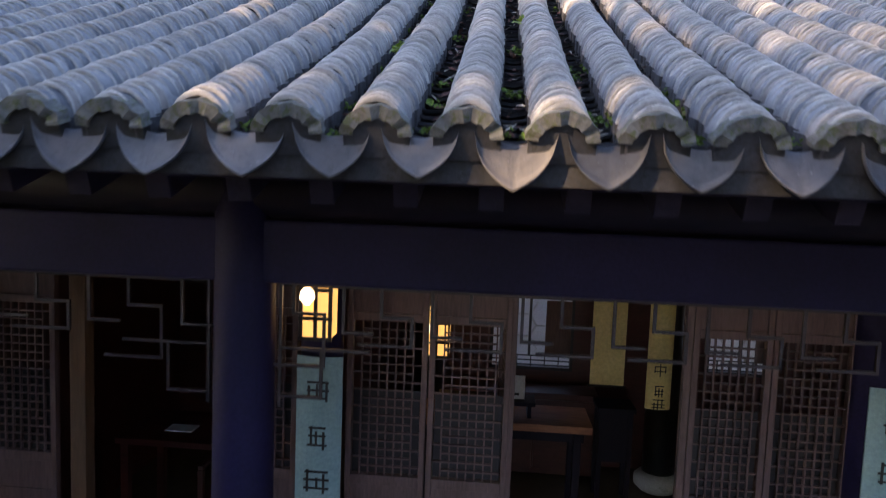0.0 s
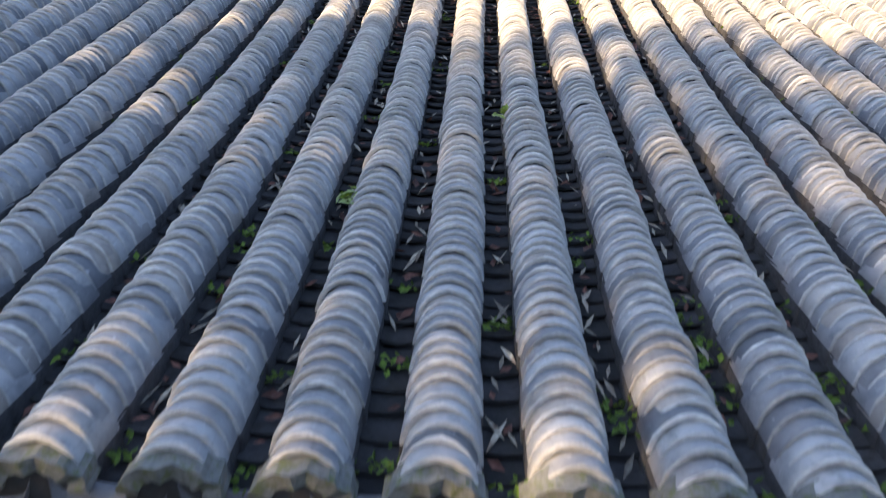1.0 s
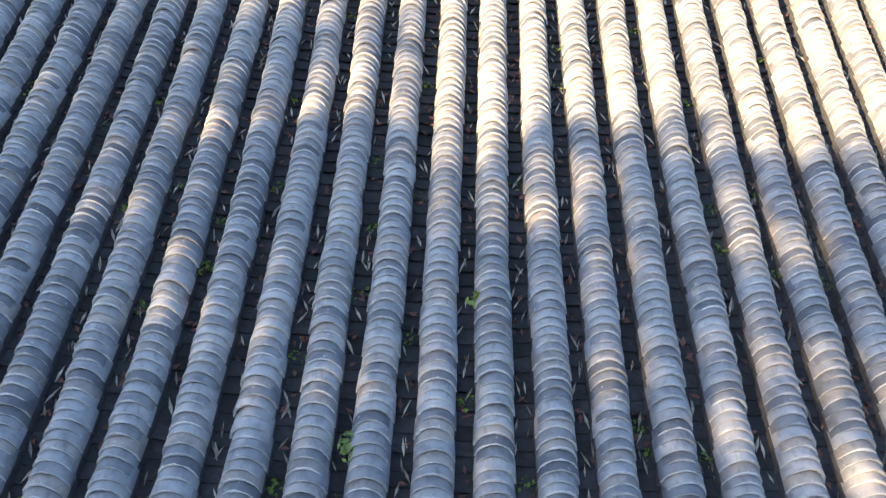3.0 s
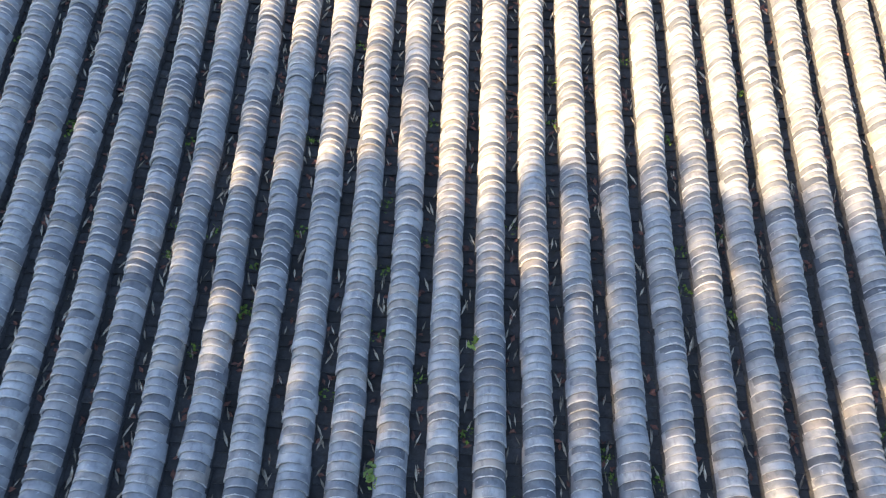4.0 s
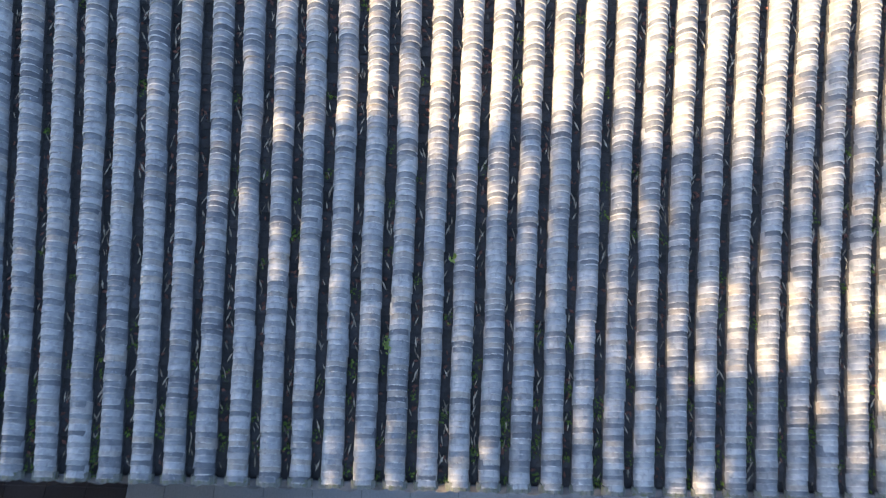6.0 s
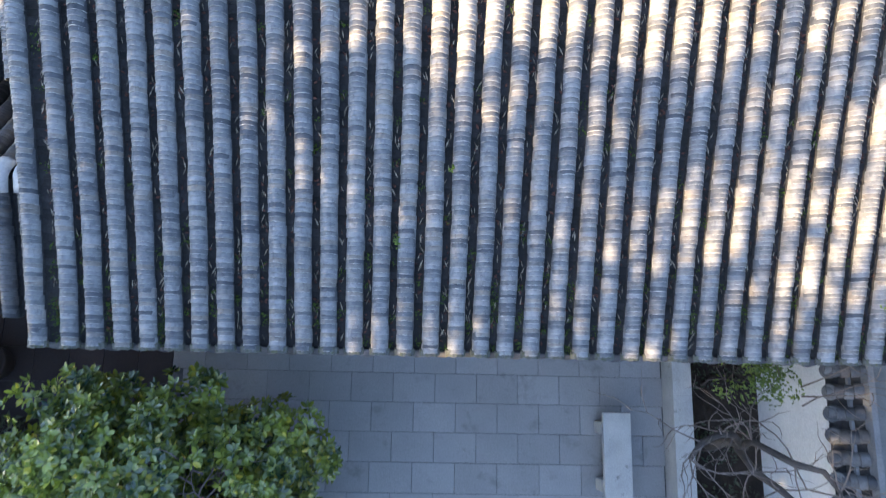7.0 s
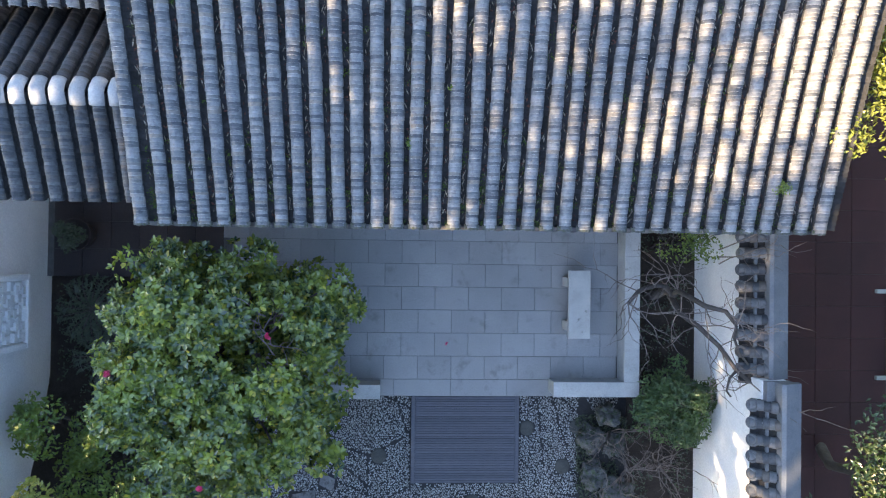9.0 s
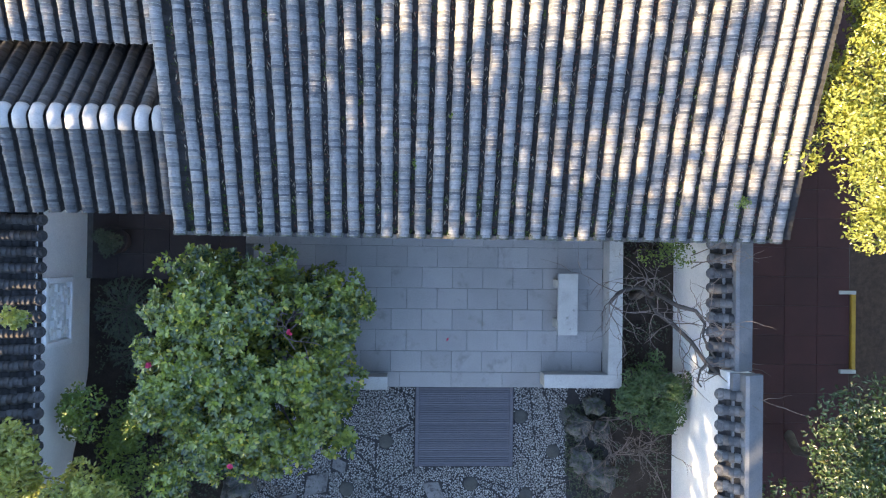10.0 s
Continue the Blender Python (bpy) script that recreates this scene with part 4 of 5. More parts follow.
for k in range(36):
    y = -2.085 + k * 0.04075
    part("slat", box(-0.183, 1.473, y + 0.0015, y + 0.0393, -0.224, -0.195 + rng.uniform(-0.002, 0.002), 0.003), DECK, decking)

DRUMS = ((-0.78, -1.65), (0.78, -2.42), (-1.48, -2.51), (1.68, -1.19), (2.53, -1.17), (2.29, -1.83), (1.80, -2.63))
for x, y in DRUMS:
    V, F = turned([(0.125, 0.0), (0.128, 0.012), (0.105, 0.022), (0.06, 0.026)], 18, (x, y, -0.262))
    tagged(part("round_inset", (V, F), INSET, court))


FLAGS = ((-2.12, -1.55, 0.16, 0.13, 0.4), (-2.02, -2.42, 0.20, 0.17, 0.2), (0.10, -2.55, 0.15, 0.16, 0.05), (-1.62, -2.08, 0.13, 0.10, -0.5), (-2.55, -2.75, 0.18, 0.12, 0.3))
for x, y, w, d, turn in FLAGS:
    bm = box(-w, w, -d, d, 0.0, 0.016, 0.006)
    for v in bm.verts:
        v.co.x += 0.35 * v.co.y * (1 if x < -2 else -1)
    part("flagstone", bm, FLAG, court, "flat grey stone among pebbles", at=Matrix.Translation((x, y, -0.262)) @ Matrix.Rotation(turn, 4, "Z"))


def court_lines(seed=5):
    """Straight dark joints that cross the pebble floor: start, direction, length."""
    q = random.Random(seed)
    out = []
    for k in range(50):
        w = q.choice((0.35, 0.95, 1.75, 2.45, 2.9)) + q.uniform(-0.2, 0.2)
        out.append((q.uniform(-3.3, 3.3), q.uniform(-3.8, -0.7), math.cos(w), math.sin(w), q.uniform(0.5, 1.6)))
    return out


def pebbles():
    q = np.random.RandomState(3)
    step = 0.033
    gx, gy = np.meshgrid(np.arange(-3.28, 3.34, step), np.arange(-3.7, -0.62, step * 0.88))
    gx = gx + (np.arange(gx.shape[0]) % 2)[:, None] * step * 0.5
    P = np.stack([gx.ravel(), gy.ravel()], 1) + q.uniform(-0.0105, 0.0105, (gx.size, 2))
    keep = np.ones(len(P), bool)
    for x, y, c, e, length in court_lines():
        along = (P[:, 0] - x) * c + (P[:, 1] - y) * e
        off = abs((P[:, 1] - y) * c - (P[:, 0] - x) * e + 0.006 * np.sin(along * 9))
        keep &= (off > 0.0125) | (along < 0) | (along > length)
    keep &= q.uniform(0, 1, len(P)) > 0.06
    for x, y in DRUMS:
        keep &= ((P - (x, y)) ** 2).sum(1) > 0.135 ** 2
    keep &= ~((P[:, 0] > -0.27) & (P[:, 0] < 1.56) & (P[:, 1] > -2.11))
    for x, y, w, d, _ in FLAGS:
        keep &= ~((abs(P[:, 0] - x) < w + 0.02) & (abs(P[:, 1] - y) < d + 0.02))
    keep &= ~((P[:, 0] > 2.55) & (P[:, 1] < -0.9 - 0.25 * np.sin(P[:, 0] * 9)))
    P = P[keep]
    n = len(P)
    rot = q.uniform(0, 6.28, n)
    a, b = q.uniform(0.012, 0.019, n), q.uniform(0.010, 0.0150, n)
    hgt = q.uniform(0.008, 0.016, n)
    V = np.zeros((n, 11, 3))
    for k in range(5):
        w = 2 * math.pi * k / 5
        for r, (f, g) in enumerate(((1.0, 0.0), (0.68, 0.75))):
            lx, ly = a * math.cos(w) * f, b * math.sin(w) * f
            V[:, r * 5 + k, 0] = P[:, 0] + lx * np.cos(rot) - ly * np.sin(rot)
            V[:, r * 5 + k, 1] = P[:, 1] + lx * np.sin(rot) + ly * np.cos(rot)
            V[:, r * 5 + k, 2] = -0.262 + hgt * g
    V[:, 10, 0], V[:, 10, 1], V[:, 10, 2] = P[:, 0], P[:, 1], -0.262 + hgt
    one = [(k, (k + 1) % 5, 5 + (k + 1) % 5, 5 + k) for k in range(5)] + [(5 + k, 5 + (k + 1) % 5, 10) for k in range(5)]
    F = [tuple(i * 11 + v for v in f) for i in range(n) for f in one]
    return V.reshape(-1, 3).tolist(), F


tagged(part("pebbles", pebbles(), PEBBLE, court, "pale pebbles", smooth=True), kind="stuff")

# ---- white walls with tiled copings ----
def coping(parent, side, x_low, z_low, x_high, z_high, y0, y1, pitch, mat):
    """Short rows of tiles across a wall's top, each with a round end; side is +1 when the low edge faces +x."""
    run = abs(x_high - x_low)
    s = math.atan((z_high - z_low) / run)
    turn = pose(x_low, 0, z_low, 0, 0, -90 if side < 0 else 90)
    places, tp = [], []
    n = int((y1 - y0) / pitch)
    for k in range(n):
        y = y0 + (k + 0.5) * pitch
        lx = -y if side < 0 else y
        d = 0.0
        while d < run:
            places.append((rng.randrange(6), tile_matrix(turn, lx + rng.gauss(0, 0.006), d, d * math.tan(s) - 0.078, s, rng.gauss(0, 0.04), rng.gauss(0, 0.03), 1.02)))
            d += 0.062 * rng.uniform(0.85, 1.15)
        d = 0.0
        while d < run:
            tp.append((rng.randrange(2), tile_matrix(turn, lx + pitch / 2, d, d * math.tan(s) - 0.11, s)))
            d += 0.09
        V, F = turned([(0.084, 0.0), (0.090, 0.009), (0.083, 0.019), (0.064, 0.022), (0.055, 0.015), (0.026, 0.017)], 18)
        m = turn @ Matrix.Translation((lx + rng.gauss(0, 0.006), -0.012, -0.030)) @ Matrix.Rotation(radians(48) + rng.gauss(0, 0.08), 4, "X")
        part("round_end_tile", mesh_of("round_end_tile", V, F, mat), mat, parent, at=m)
    V, F, S = gather(COVERS, places)
    tagged(part("cover_tiles", mesh_of("cover_tiles", V, F, mat, S), mat, parent, "short rows of dark clay tiles"), kind="stuff")
    V, F, S = gather(TROUGHS, tp)
    tagged(part("trough_tiles", mesh_of("trough_tiles", V, F, TROUGH, S), TROUGH, parent, "dark clay tiles between the rows"), kind="stuff")


def garden_wall(y0, y1, top, label):
    w = tagged(part("wall_east", box(4.42, 4.78, y0, y1, -0.55, top, 0.0), PLASTER), label, "wall", kind="structure")
    w.location.x = 0.08
    coping(w, -1, 4.31, top + 0.02, 4.56, top + 0.26, y0, y1, 0.232, DARKTILE)
    part("coping_core", box(4.44, 4.80, y0, y1, top, top + 0.10), CEMENT, w)
    V, F = [], []
    for y in (y0, y1):
        V += [(4.55, y, top + 0.10), (4.55, y, top + 0.285), (4.60, y, top + 0.305), (4.86, y, top + 0.20), (4.86, y, top + 0.10)]
    part("coping_cap", (V, [(0, 1, 2, 3, 4), (9, 8, 7, 6, 5)] + [(i, 5 + i, 5 + (i + 1) % 5, (i + 1) % 5) for i in range(5)]), CEMENT, w, "blue-grey cement coping cap")
    return w


garden_wall(0.02, 3.4, 1.71, "white plastered garden wall with dark tiled coping")
garden_wall(-6.0, 0.02, 2.05, "higher white plastered garden wall with dark tiled coping")
west = tagged(part("wall_west", box(-6.47, -6.05, -6.0, 2.9, -0.55, 1.60), PLASTER), "white plastered garden wall with dark tiled coping", "wall", kind="structure")
coping(west, 1, -6.00, 1.66, -6.74, 2.02, -6.0, 2.7, 0.245, OLDSHADETILE)
part("coping_core", box(-7.0, -6.07, -6.0, 2.9, 1.60, 1.62), OLDSHADETILE, west)
GY0, GY1, GZ0, GZ1 = 0.22, 1.32, 0.66, 1.56
grille = tagged(part("window_1", box(-6.05, -6.025, GY0 + 0.07, GY1 - 0.07, GZ0 + 0.07, GZ1 - 0.07), PLASTER), "white plastered blind window with raised frame and brick lattice", "window", kind="structure")
for y0, y1, z0, z1 in ((GY0, GY1, GZ0, GZ0 + 0.09), (GY0, GY1, GZ1 - 0.09, GZ1), (GY0, GY0 + 0.09, GZ0 + 0.09, GZ1 - 0.09), (GY1 - 0.09, GY1, GZ0 + 0.09, GZ1 - 0.09)):
    part("frame_bar", box(-6.05, -5.93, y0, y1, z0, z1, 0.02), PLASTER, grille)
for r in range(7):
    for c in range(5):
        y = GY0 + 0.115 + c * 0.172 + (0.06 if r % 2 else 0)
        if (r * 3 + c) % 7 != 2 and y + 0.13 < GY1 - 0.10:
            z = GZ0 + 0.105 + r * 0.1
            part("brick", box(-6.024, -5.965 + rng.uniform(-0.01, 0.02), y, y + rng.uniform(0.115, 0.14), z, z + 0.075, 0.006), PLASTER, grille)

# ---- the lane beyond the wall ----
lane = tagged(part("pavement", box(4.865, 8.08, -6.0, 7.5, -0.55, -0.515), GROUT), "lane paved with dark red slabs", "pavement", kind="structure")
lane_me = []
for k in range(3):
    me = bpy.data.meshes.new("paving_slab")
    bm = slab(0.64, 0.56, 20 + k)
    bm.to_mesh(me)
    bm.free()
    me.materials.append(REDPAVE)
    lane_me.append(me)
for j in range(19):
    for i in range(5):
        part("paving_slab", lane_me[rng.randrange(3)], REDPAVE, lane, at=Matrix.Translation((4.870 + i * 0.64, -3.6 + j * 0.56, -0.503)))
kerb = tagged(part("kerb", box(8.10, 8.18, -0.33, 1.11, -0.55, -0.47, 0.012), YELLOWPAINT), "worn yellow painted kerb beside a lane", "kerb", kind="structure")
for y in (1.112, -0.402):
    tagged(part("kerb_stone", box(7.86, 8.17, y, y + 0.07, -0.52, -0.44, 0.01), COPESTONE), "pale kerb end stone", "kerb", kind="structure")

# ---- plants ----
def leaves(P, N, size, aspect, seed, fold=0.25, droop=0.0, along=None):
    """A mesh of folded leaves at points P that face N: five corners and four faces each."""
    q = np.random.RandomState(seed)
    n = len(P)
    N = N / np.linalg.norm(N, axis=1)[:, None]
    T = np.cross(N, q.normal(size=(n, 3)))
    T /= np.linalg.norm(T, axis=1)[:, None]
    if along is not None:
        T = np.array(along) + T * 0.5
    T[:, 2] -= droop
    T /= np.linalg.norm(T, axis=1)[:, None]
    B = np.cross(N, T)
    L = (size * q.uniform(0.65, 1.25, n))[:, None]
    W = L * aspect * 0.5
    V = np.zeros((n, 5, 3))
    V[:, 0] = P - T * L * 0.5
    V[:, 1] = P + B * W - T * L * 0.05
    V[:, 2] = P + T * L * 0.5 - N * L * 0.06
    V[:, 3] = P - B * W - T * L * 0.05
    V[:, 4] = P - N * W * fold * 2
    one = [(0, 1, 4), (1, 2, 4), (2, 3, 4), (3, 0, 4)]
    F = [tuple(i * 5 + v for v in f) for i in range(n) for f in one]
    return V.reshape(-1, 3).tolist(), F


def lumpy_crown(centre, radii, lumps, lump_r, count, size, aspect, seed, low=-0.3, up=0.9, shell=0.35, droop=0.2, wild=0.45):
    """Leaf clumps over the upper part of an uneven ellipsoid."""
    q = np.random.RandomState(seed)
    C = []
    while len(C) < lumps:
        d = q.normal(size=3)
        d /= np.linalg.norm(d)
        if d[2] > low:
            C.append(np.array(centre) + d * np.array(radii) * q.uniform(0.45, 0.95))
    C = np.array(C)
    R = lump_r * q.uniform(0.6, 1.3, lumps)
    w = R ** 2 / (R ** 2).sum()
    pick = q.choice(lumps, count, p=w)
    D = q.normal(size=(count, 3))
    D /= np.linalg.norm(D, axis=1)[:, None]
    D[:, 2] = np.where(D[:, 2] < -0.35, -D[:, 2], D[:, 2])
    P = C[pick] + D * (R[pick] * (1 - shell * q.uniform(0, 1, count) ** 1.5))[:, None] * np.array((1, 1, 0.75))
    N = D * 0.6 + np.array((0, 0, up)) + q.normal(size=(count, 3)) * wild
    return leaves(P, N, size, aspect, seed + 1, droop=droop), C


def limbs(base, targets, r0, seed, wobble=0.12, sides=7):
    """A tapered trunk with a limb to each target, bent on the way."""
    q = random.Random(seed)
    out = ([], [])
    base = Vector(base)
    fork = base + (sum((Vector(t) for t in targets), Vector()) / len(targets) - base) * 0.42
    mid = base.lerp(fork, 0.5) + Vector((q.uniform(-wobble, wobble), q.uniform(-wobble, wobble), 0))
    tube([base - Vector((0, 0, 0.05)), base + Vector((0, 0, 0.06)), mid, fork], [r0 * 1.5, r0 * 1.1, r0 * 0.9, r0 * 0.75], sides + 3, out)
    for t in targets:
        t = Vector(t)
        pts = [fork]
        for k in range(1, 5):
            p = fork.lerp(t, k / 4)
            p += Vector((q.uniform(-1, 1), q.uniform(-1, 1), q.uniform(-0.5, 1))) * wobble * (1 if k < 4 else 0)
            pts.append(p)
        tube(pts, [r0 * f for f in (0.6, 0.45, 0.33, 0.22, 0.10)], sides, out)
    return out


def tree(name, label, category, base, centre, radii, lumps, lump_r, count, size, aspect, leaf, seed, r0=0.06, **more):
    ob = thing(name, label, category)
    crown, C = lumpy_crown(centre, radii, lumps, lump_r, count, size, aspect, seed, **more)
    part("trunk", limbs(base, [tuple(c) for c in C[:: max(1, lumps // 9)]], r0, seed), BARK, ob, "grey bark", smooth=True)
    part("crown", crown, leaf, ob)
    return ob


def twigs(out, start, way, length, radius, depth, q):
    """A crooked branch with side twigs, added to out."""
    pts, p, d = [Vector(start)], Vector(start), Vector(way).normalized()
    n = 5
    for k in range(n):
        d = (d + Vector((q.uniform(-1, 1), q.uniform(-1, 1), q.uniform(-0.7, 0.8))) * 0.42).normalized()
        p = p + d * length / n
        pts.append(p)
        if depth and k and q.random() < 0.8:
            side = (d + Vector((q.uniform(-1, 1), q.uniform(-1, 1), q.uniform(-0.4, 0.8))) * 1.1).normalized()
            twigs(out, p, side, length * q.uniform(0.4, 0.65), radius * 0.55, depth - 1, q)
    tube(pts, [radius * (1 - 0.75 * k / n) for k in range(n + 1)], 5, out)


def rosettes(C, R, count, size, aspect, seed, blades=8):
    """Leaf rosettes at twig ends over domed clumps: leaves ring each tip and tilt up out of it."""
    q = np.random.RandomState(seed)
    w = R ** 2 / (R ** 2).sum()
    pick = q.choice(len(C), count, p=w)
    D = q.normal(size=(count, 3))
    D[:, 2] = abs(D[:, 2]) * 1.1 + 0.05
    D /= np.linalg.norm(D, axis=1)[:, None]
    tip = C[pick] + D * (R[pick] * q.uniform(0.72, 1.08, count))[:, None] * np.array((1, 1, 0.8))
    N = D * 0.75 + np.array((0, 0, 0.55)) + q.normal(size=(count, 3)) * 0.28
    N /= np.linalg.norm(N, axis=1)[:, None]
    A = np.cross(N, q.normal(size=(count, 3)))
    A /= np.linalg.norm(A, axis=1)[:, None]
    B = np.cross(N, A)
    V = np.zeros((count, blades, 7, 3))
    for j in range(blades):
        a = 2 * math.pi * j / blades + q.uniform(-0.35, 0.35, count)
        lift = q.uniform(-0.1, 0.55, count)[:, None] if j % 2 else q.uniform(0.3, 1.1, count)[:, None]
        T = A * np.cos(a)[:, None] + B * np.sin(a)[:, None] + N * lift
        T /= np.linalg.norm(T, axis=1)[:, None]
        M = N - T * (N * T).sum(1)[:, None] + q.normal(size=(count, 3)) * 0.18
        M /= np.linalg.norm(M, axis=1)[:, None]
        S = np.cross(M, T)
        L = (size * q.uniform(0.7, 1.2, count))[:, None]
        W = L * aspect * 0.5
        P = tip + T * 0.012
        V[:, j, 0] = P
        V[:, j, 1] = P + T * L * 0.30 + S * W * 0.90
        V[:, j, 2] = P + T * L * 0.68 + S * W * 0.88 - M * L * 0.03
        V[:, j, 3] = P + T * L - M * L * 0.12
        V[:, j, 4] = P + T * L * 0.68 - S * W * 0.88 - M * L * 0.03
        V[:, j, 5] = P + T * L * 0.30 - S * W * 0.90
        V[:, j, 6] = P + T * L * 0.52 - M * W * 0.35
    one = [(k, (k + 1) % 6, 6) for k in range(6)]
    F = [tuple(i * 7 + v for v in f) for i in range(count * blades) for f in one]
    return V.reshape(-1, 3).tolist(), F


def camellia(base, centre, radii, hole, seed):
    """A broad camellia: clumps at uneven heights over a ragged plan, with a gap that shows bare wood."""
    q = np.random.RandomState(seed)
    ob = thing("camellia_tree", "broad camellia with glossy green leaves and a few red flowers", "tree")
    C, R = [], []
    while len(C) < 260:
        x, y = q.uniform(-1.1, 1.1, 2)
        r = (abs(x) ** 3.2 + abs(y) ** 3.2) ** (1 / 3.2) * (1 + 0.14 * noise.noise((2.6 * x, 2.6 * y, seed))) + 0.42 * max(0, x) * max(0, -y - 0.1)
        if r > 1 or math.hypot((x * radii[0] - hole[0]) / 0.19, (y * radii[1] - hole[1]) / 0.46) < 1:
            continue
        top = 0.75 * (1 - r ** 3) + 0.55 * noise.noise((3.4 * x, 3.4 * y, seed + 4.0))
        z = top - (0 if len(C) % 2 else q.uniform(0.3, 1.2))
        C.append((centre[0] + x * radii[0], centre[1] + y * radii[1], centre[2] + z * radii[2]))
        R.append(q.uniform(0.13, 0.27))
    C, R = np.array(C), np.array(R)
    part("trunk", limbs(base, [tuple(c - np.array((0, 0, 0.1))) for c in C[::7]], 0.07, seed), BARK, ob, "grey bark", smooth=True)
    part("crown", rosettes(C, R, 3300, 0.086, 0.58, seed + 1), CAMELLIA, ob)
    low = np.array([(centre[0] + q.uniform(-0.8, 0.8) * radii[0], centre[1] + q.uniform(-0.8, 0.8) * radii[1], centre[2] - q.uniform(0.75, 1.25)) for k in range(80)])
    part("inner_leaves", rosettes(low, np.full(80, 0.27), 1500, 0.105, 0.58, seed + 2), CAMELLIA, ob, "dark leaves under the crown")
    r2 = random.Random(seed)
    for k in range(9):
        out = ([], [])
        twigs(out, (centre[0] + hole[0] + r2.uniform(-0.15, 0.15), centre[1] + hole[1] + r2.uniform(-0.4, 0.4), centre[2] + 0.2), (r2.uniform(-1, 1), r2.uniform(-1, 1), 0.5), r2.uniform(0.35, 0.6), 0.011, 1, r2)
        part("twig", out, TWIG, ob, "pale bare twig")
    return ob


cam_tree = camellia((-2.95, 0.35, -0.15), (-2.75, 0.03, 1.95), (1.62, 1.64, 0.85), (0.62, 0.42), 11)


def blossom(radius, seed):
    q = np.random.RandomState(seed)
    P = q.normal(size=(14, 3)) * radius * 0.35
    P[:, 2] = abs(P[:, 2])
    return leaves(P, P + np.array((0, 0, 0.02)), radius * 1.3, 0.9, seed)


for k, (x, y, z) in enumerate(((-4.05, 0.15, 2.50), (-2.86, -1.23, 2.62), (-2.13, 0.60, 2.25))):
    part("flower", blossom(0.045, k), PETAL, cam_tree, "red camellia flower", at=Matrix.Translation((x, y, z)))
tagged(part("fallen_flower", blossom(0.05, 9), PETAL, at=Matrix.Translation((-1.215, -0.47, 0.425))), "fallen pink camellia flower on a parapet", "flower")
tagged(part("fallen_petal", blossom(0.02, 8), PETAL, at=Matrix.Translation((0.303, 0.245, 0.006))), "fallen pink petal on a stone slab", "petal")

tree("evergreen_tree", "sunlit evergreen tree with dense yellow-green leaves", "tree", (7.2, 3.9, -0.55), (6.46, 4.05, 3.2), (1.85, 2.25, 1.45), 190, 0.34, 42000, 0.070, 0.5, SUNLEAF, 23, 0.12, up=0.45, wild=0.7)
tree("evergreen_tree", "broadleaf tree beside a lane, shade and sunlit tips in its leaf colours", "tree", (6.9, -1.6, -0.55), (6.68, -1.75, 2.3), (1.6, 1.65, 1.15), 90, 0.36, 16000, 0.08, 0.5, DARKLEAF, 31, 0.09)
tree("round_shrub", "round dark green small-leaved shrub beside a white wall", "shrub", (3.85, -0.45, -0.2), (3.86, -0.56, 0.42), (0.70, 0.74, 0.60), 46, 0.20, 5600, 0.088, 0.36, SHRUBLEAF, 41, 0.03, wild=0.8)
tree("garden_shrub", "loose mid-green garden shrub in a planting bed", "shrub", (-4.75, -1.15, -0.16), (-4.72, -1.35, 0.62), (0.72, 0.75, 0.60), 26, 0.20, 1900, 0.085, 0.5, GARDENLEAF, 51, 0.03)
tree("garden_shrub", "loose mid-green garden shrub leaning against a white wall", "shrub", (-5.6, -0.9, -0.16), (-5.55, -0.85, 1.15), (0.35, 0.38, 0.4), 12, 0.2, 800, 0.085, 0.5, GARDENLEAF, 52, 0.03)
tree("garden_shrub", "loose mid-green garden shrub in a planting bed", "shrub", (-4.7, -2.3, -0.16), (-4.75, -2.2, 0.8), (0.8, 0.7, 0.6), 26, 0.24, 2600, 0.075, 0.5, GARDENLEAF, 53, 0.03)
tree("bright_shrub", "yellow-green shrub catching the sun beside a white wall", "shrub", (-5.55, -2.1, -0.16), (-5.42, -1.98, 2.05), (0.90, 0.70, 0.60), 40, 0.25, 4800, 0.085, 0.5, SUNLEAF, 61, 0.04)
tree("bright_shrub", "yellow-green shrub leaning over a tiled wall", "shrub", (-6.9, -1.7, -0.55), (-6.25, -1.2, 2.3), (0.60, 0.70, 0.45), 32, 0.25, 3600, 0.10, 0.5, SUNLEAF, 63, 0.04)
tree("bright_shrub", "small sprig of yellow-green leaves over a tiled wall", "shrub", (-6.9, 0.95, -0.55), (-5.98, 0.83, 2.3), (0.20, 0.18, 0.12), 7, 0.12, 130, 0.12, 0.5, SUNLEAF, 64, 0.025)
tree("climbing_shrub", "thin leafy shrub against a garden wall under the eave", "shrub", (3.75, 1.85, -0.2), (3.85, 1.95, 0.9), (0.45, 0.35, 0.8), 18, 0.16, 750, 0.06, 0.45, GARDENLEAF, 71, 0.02)


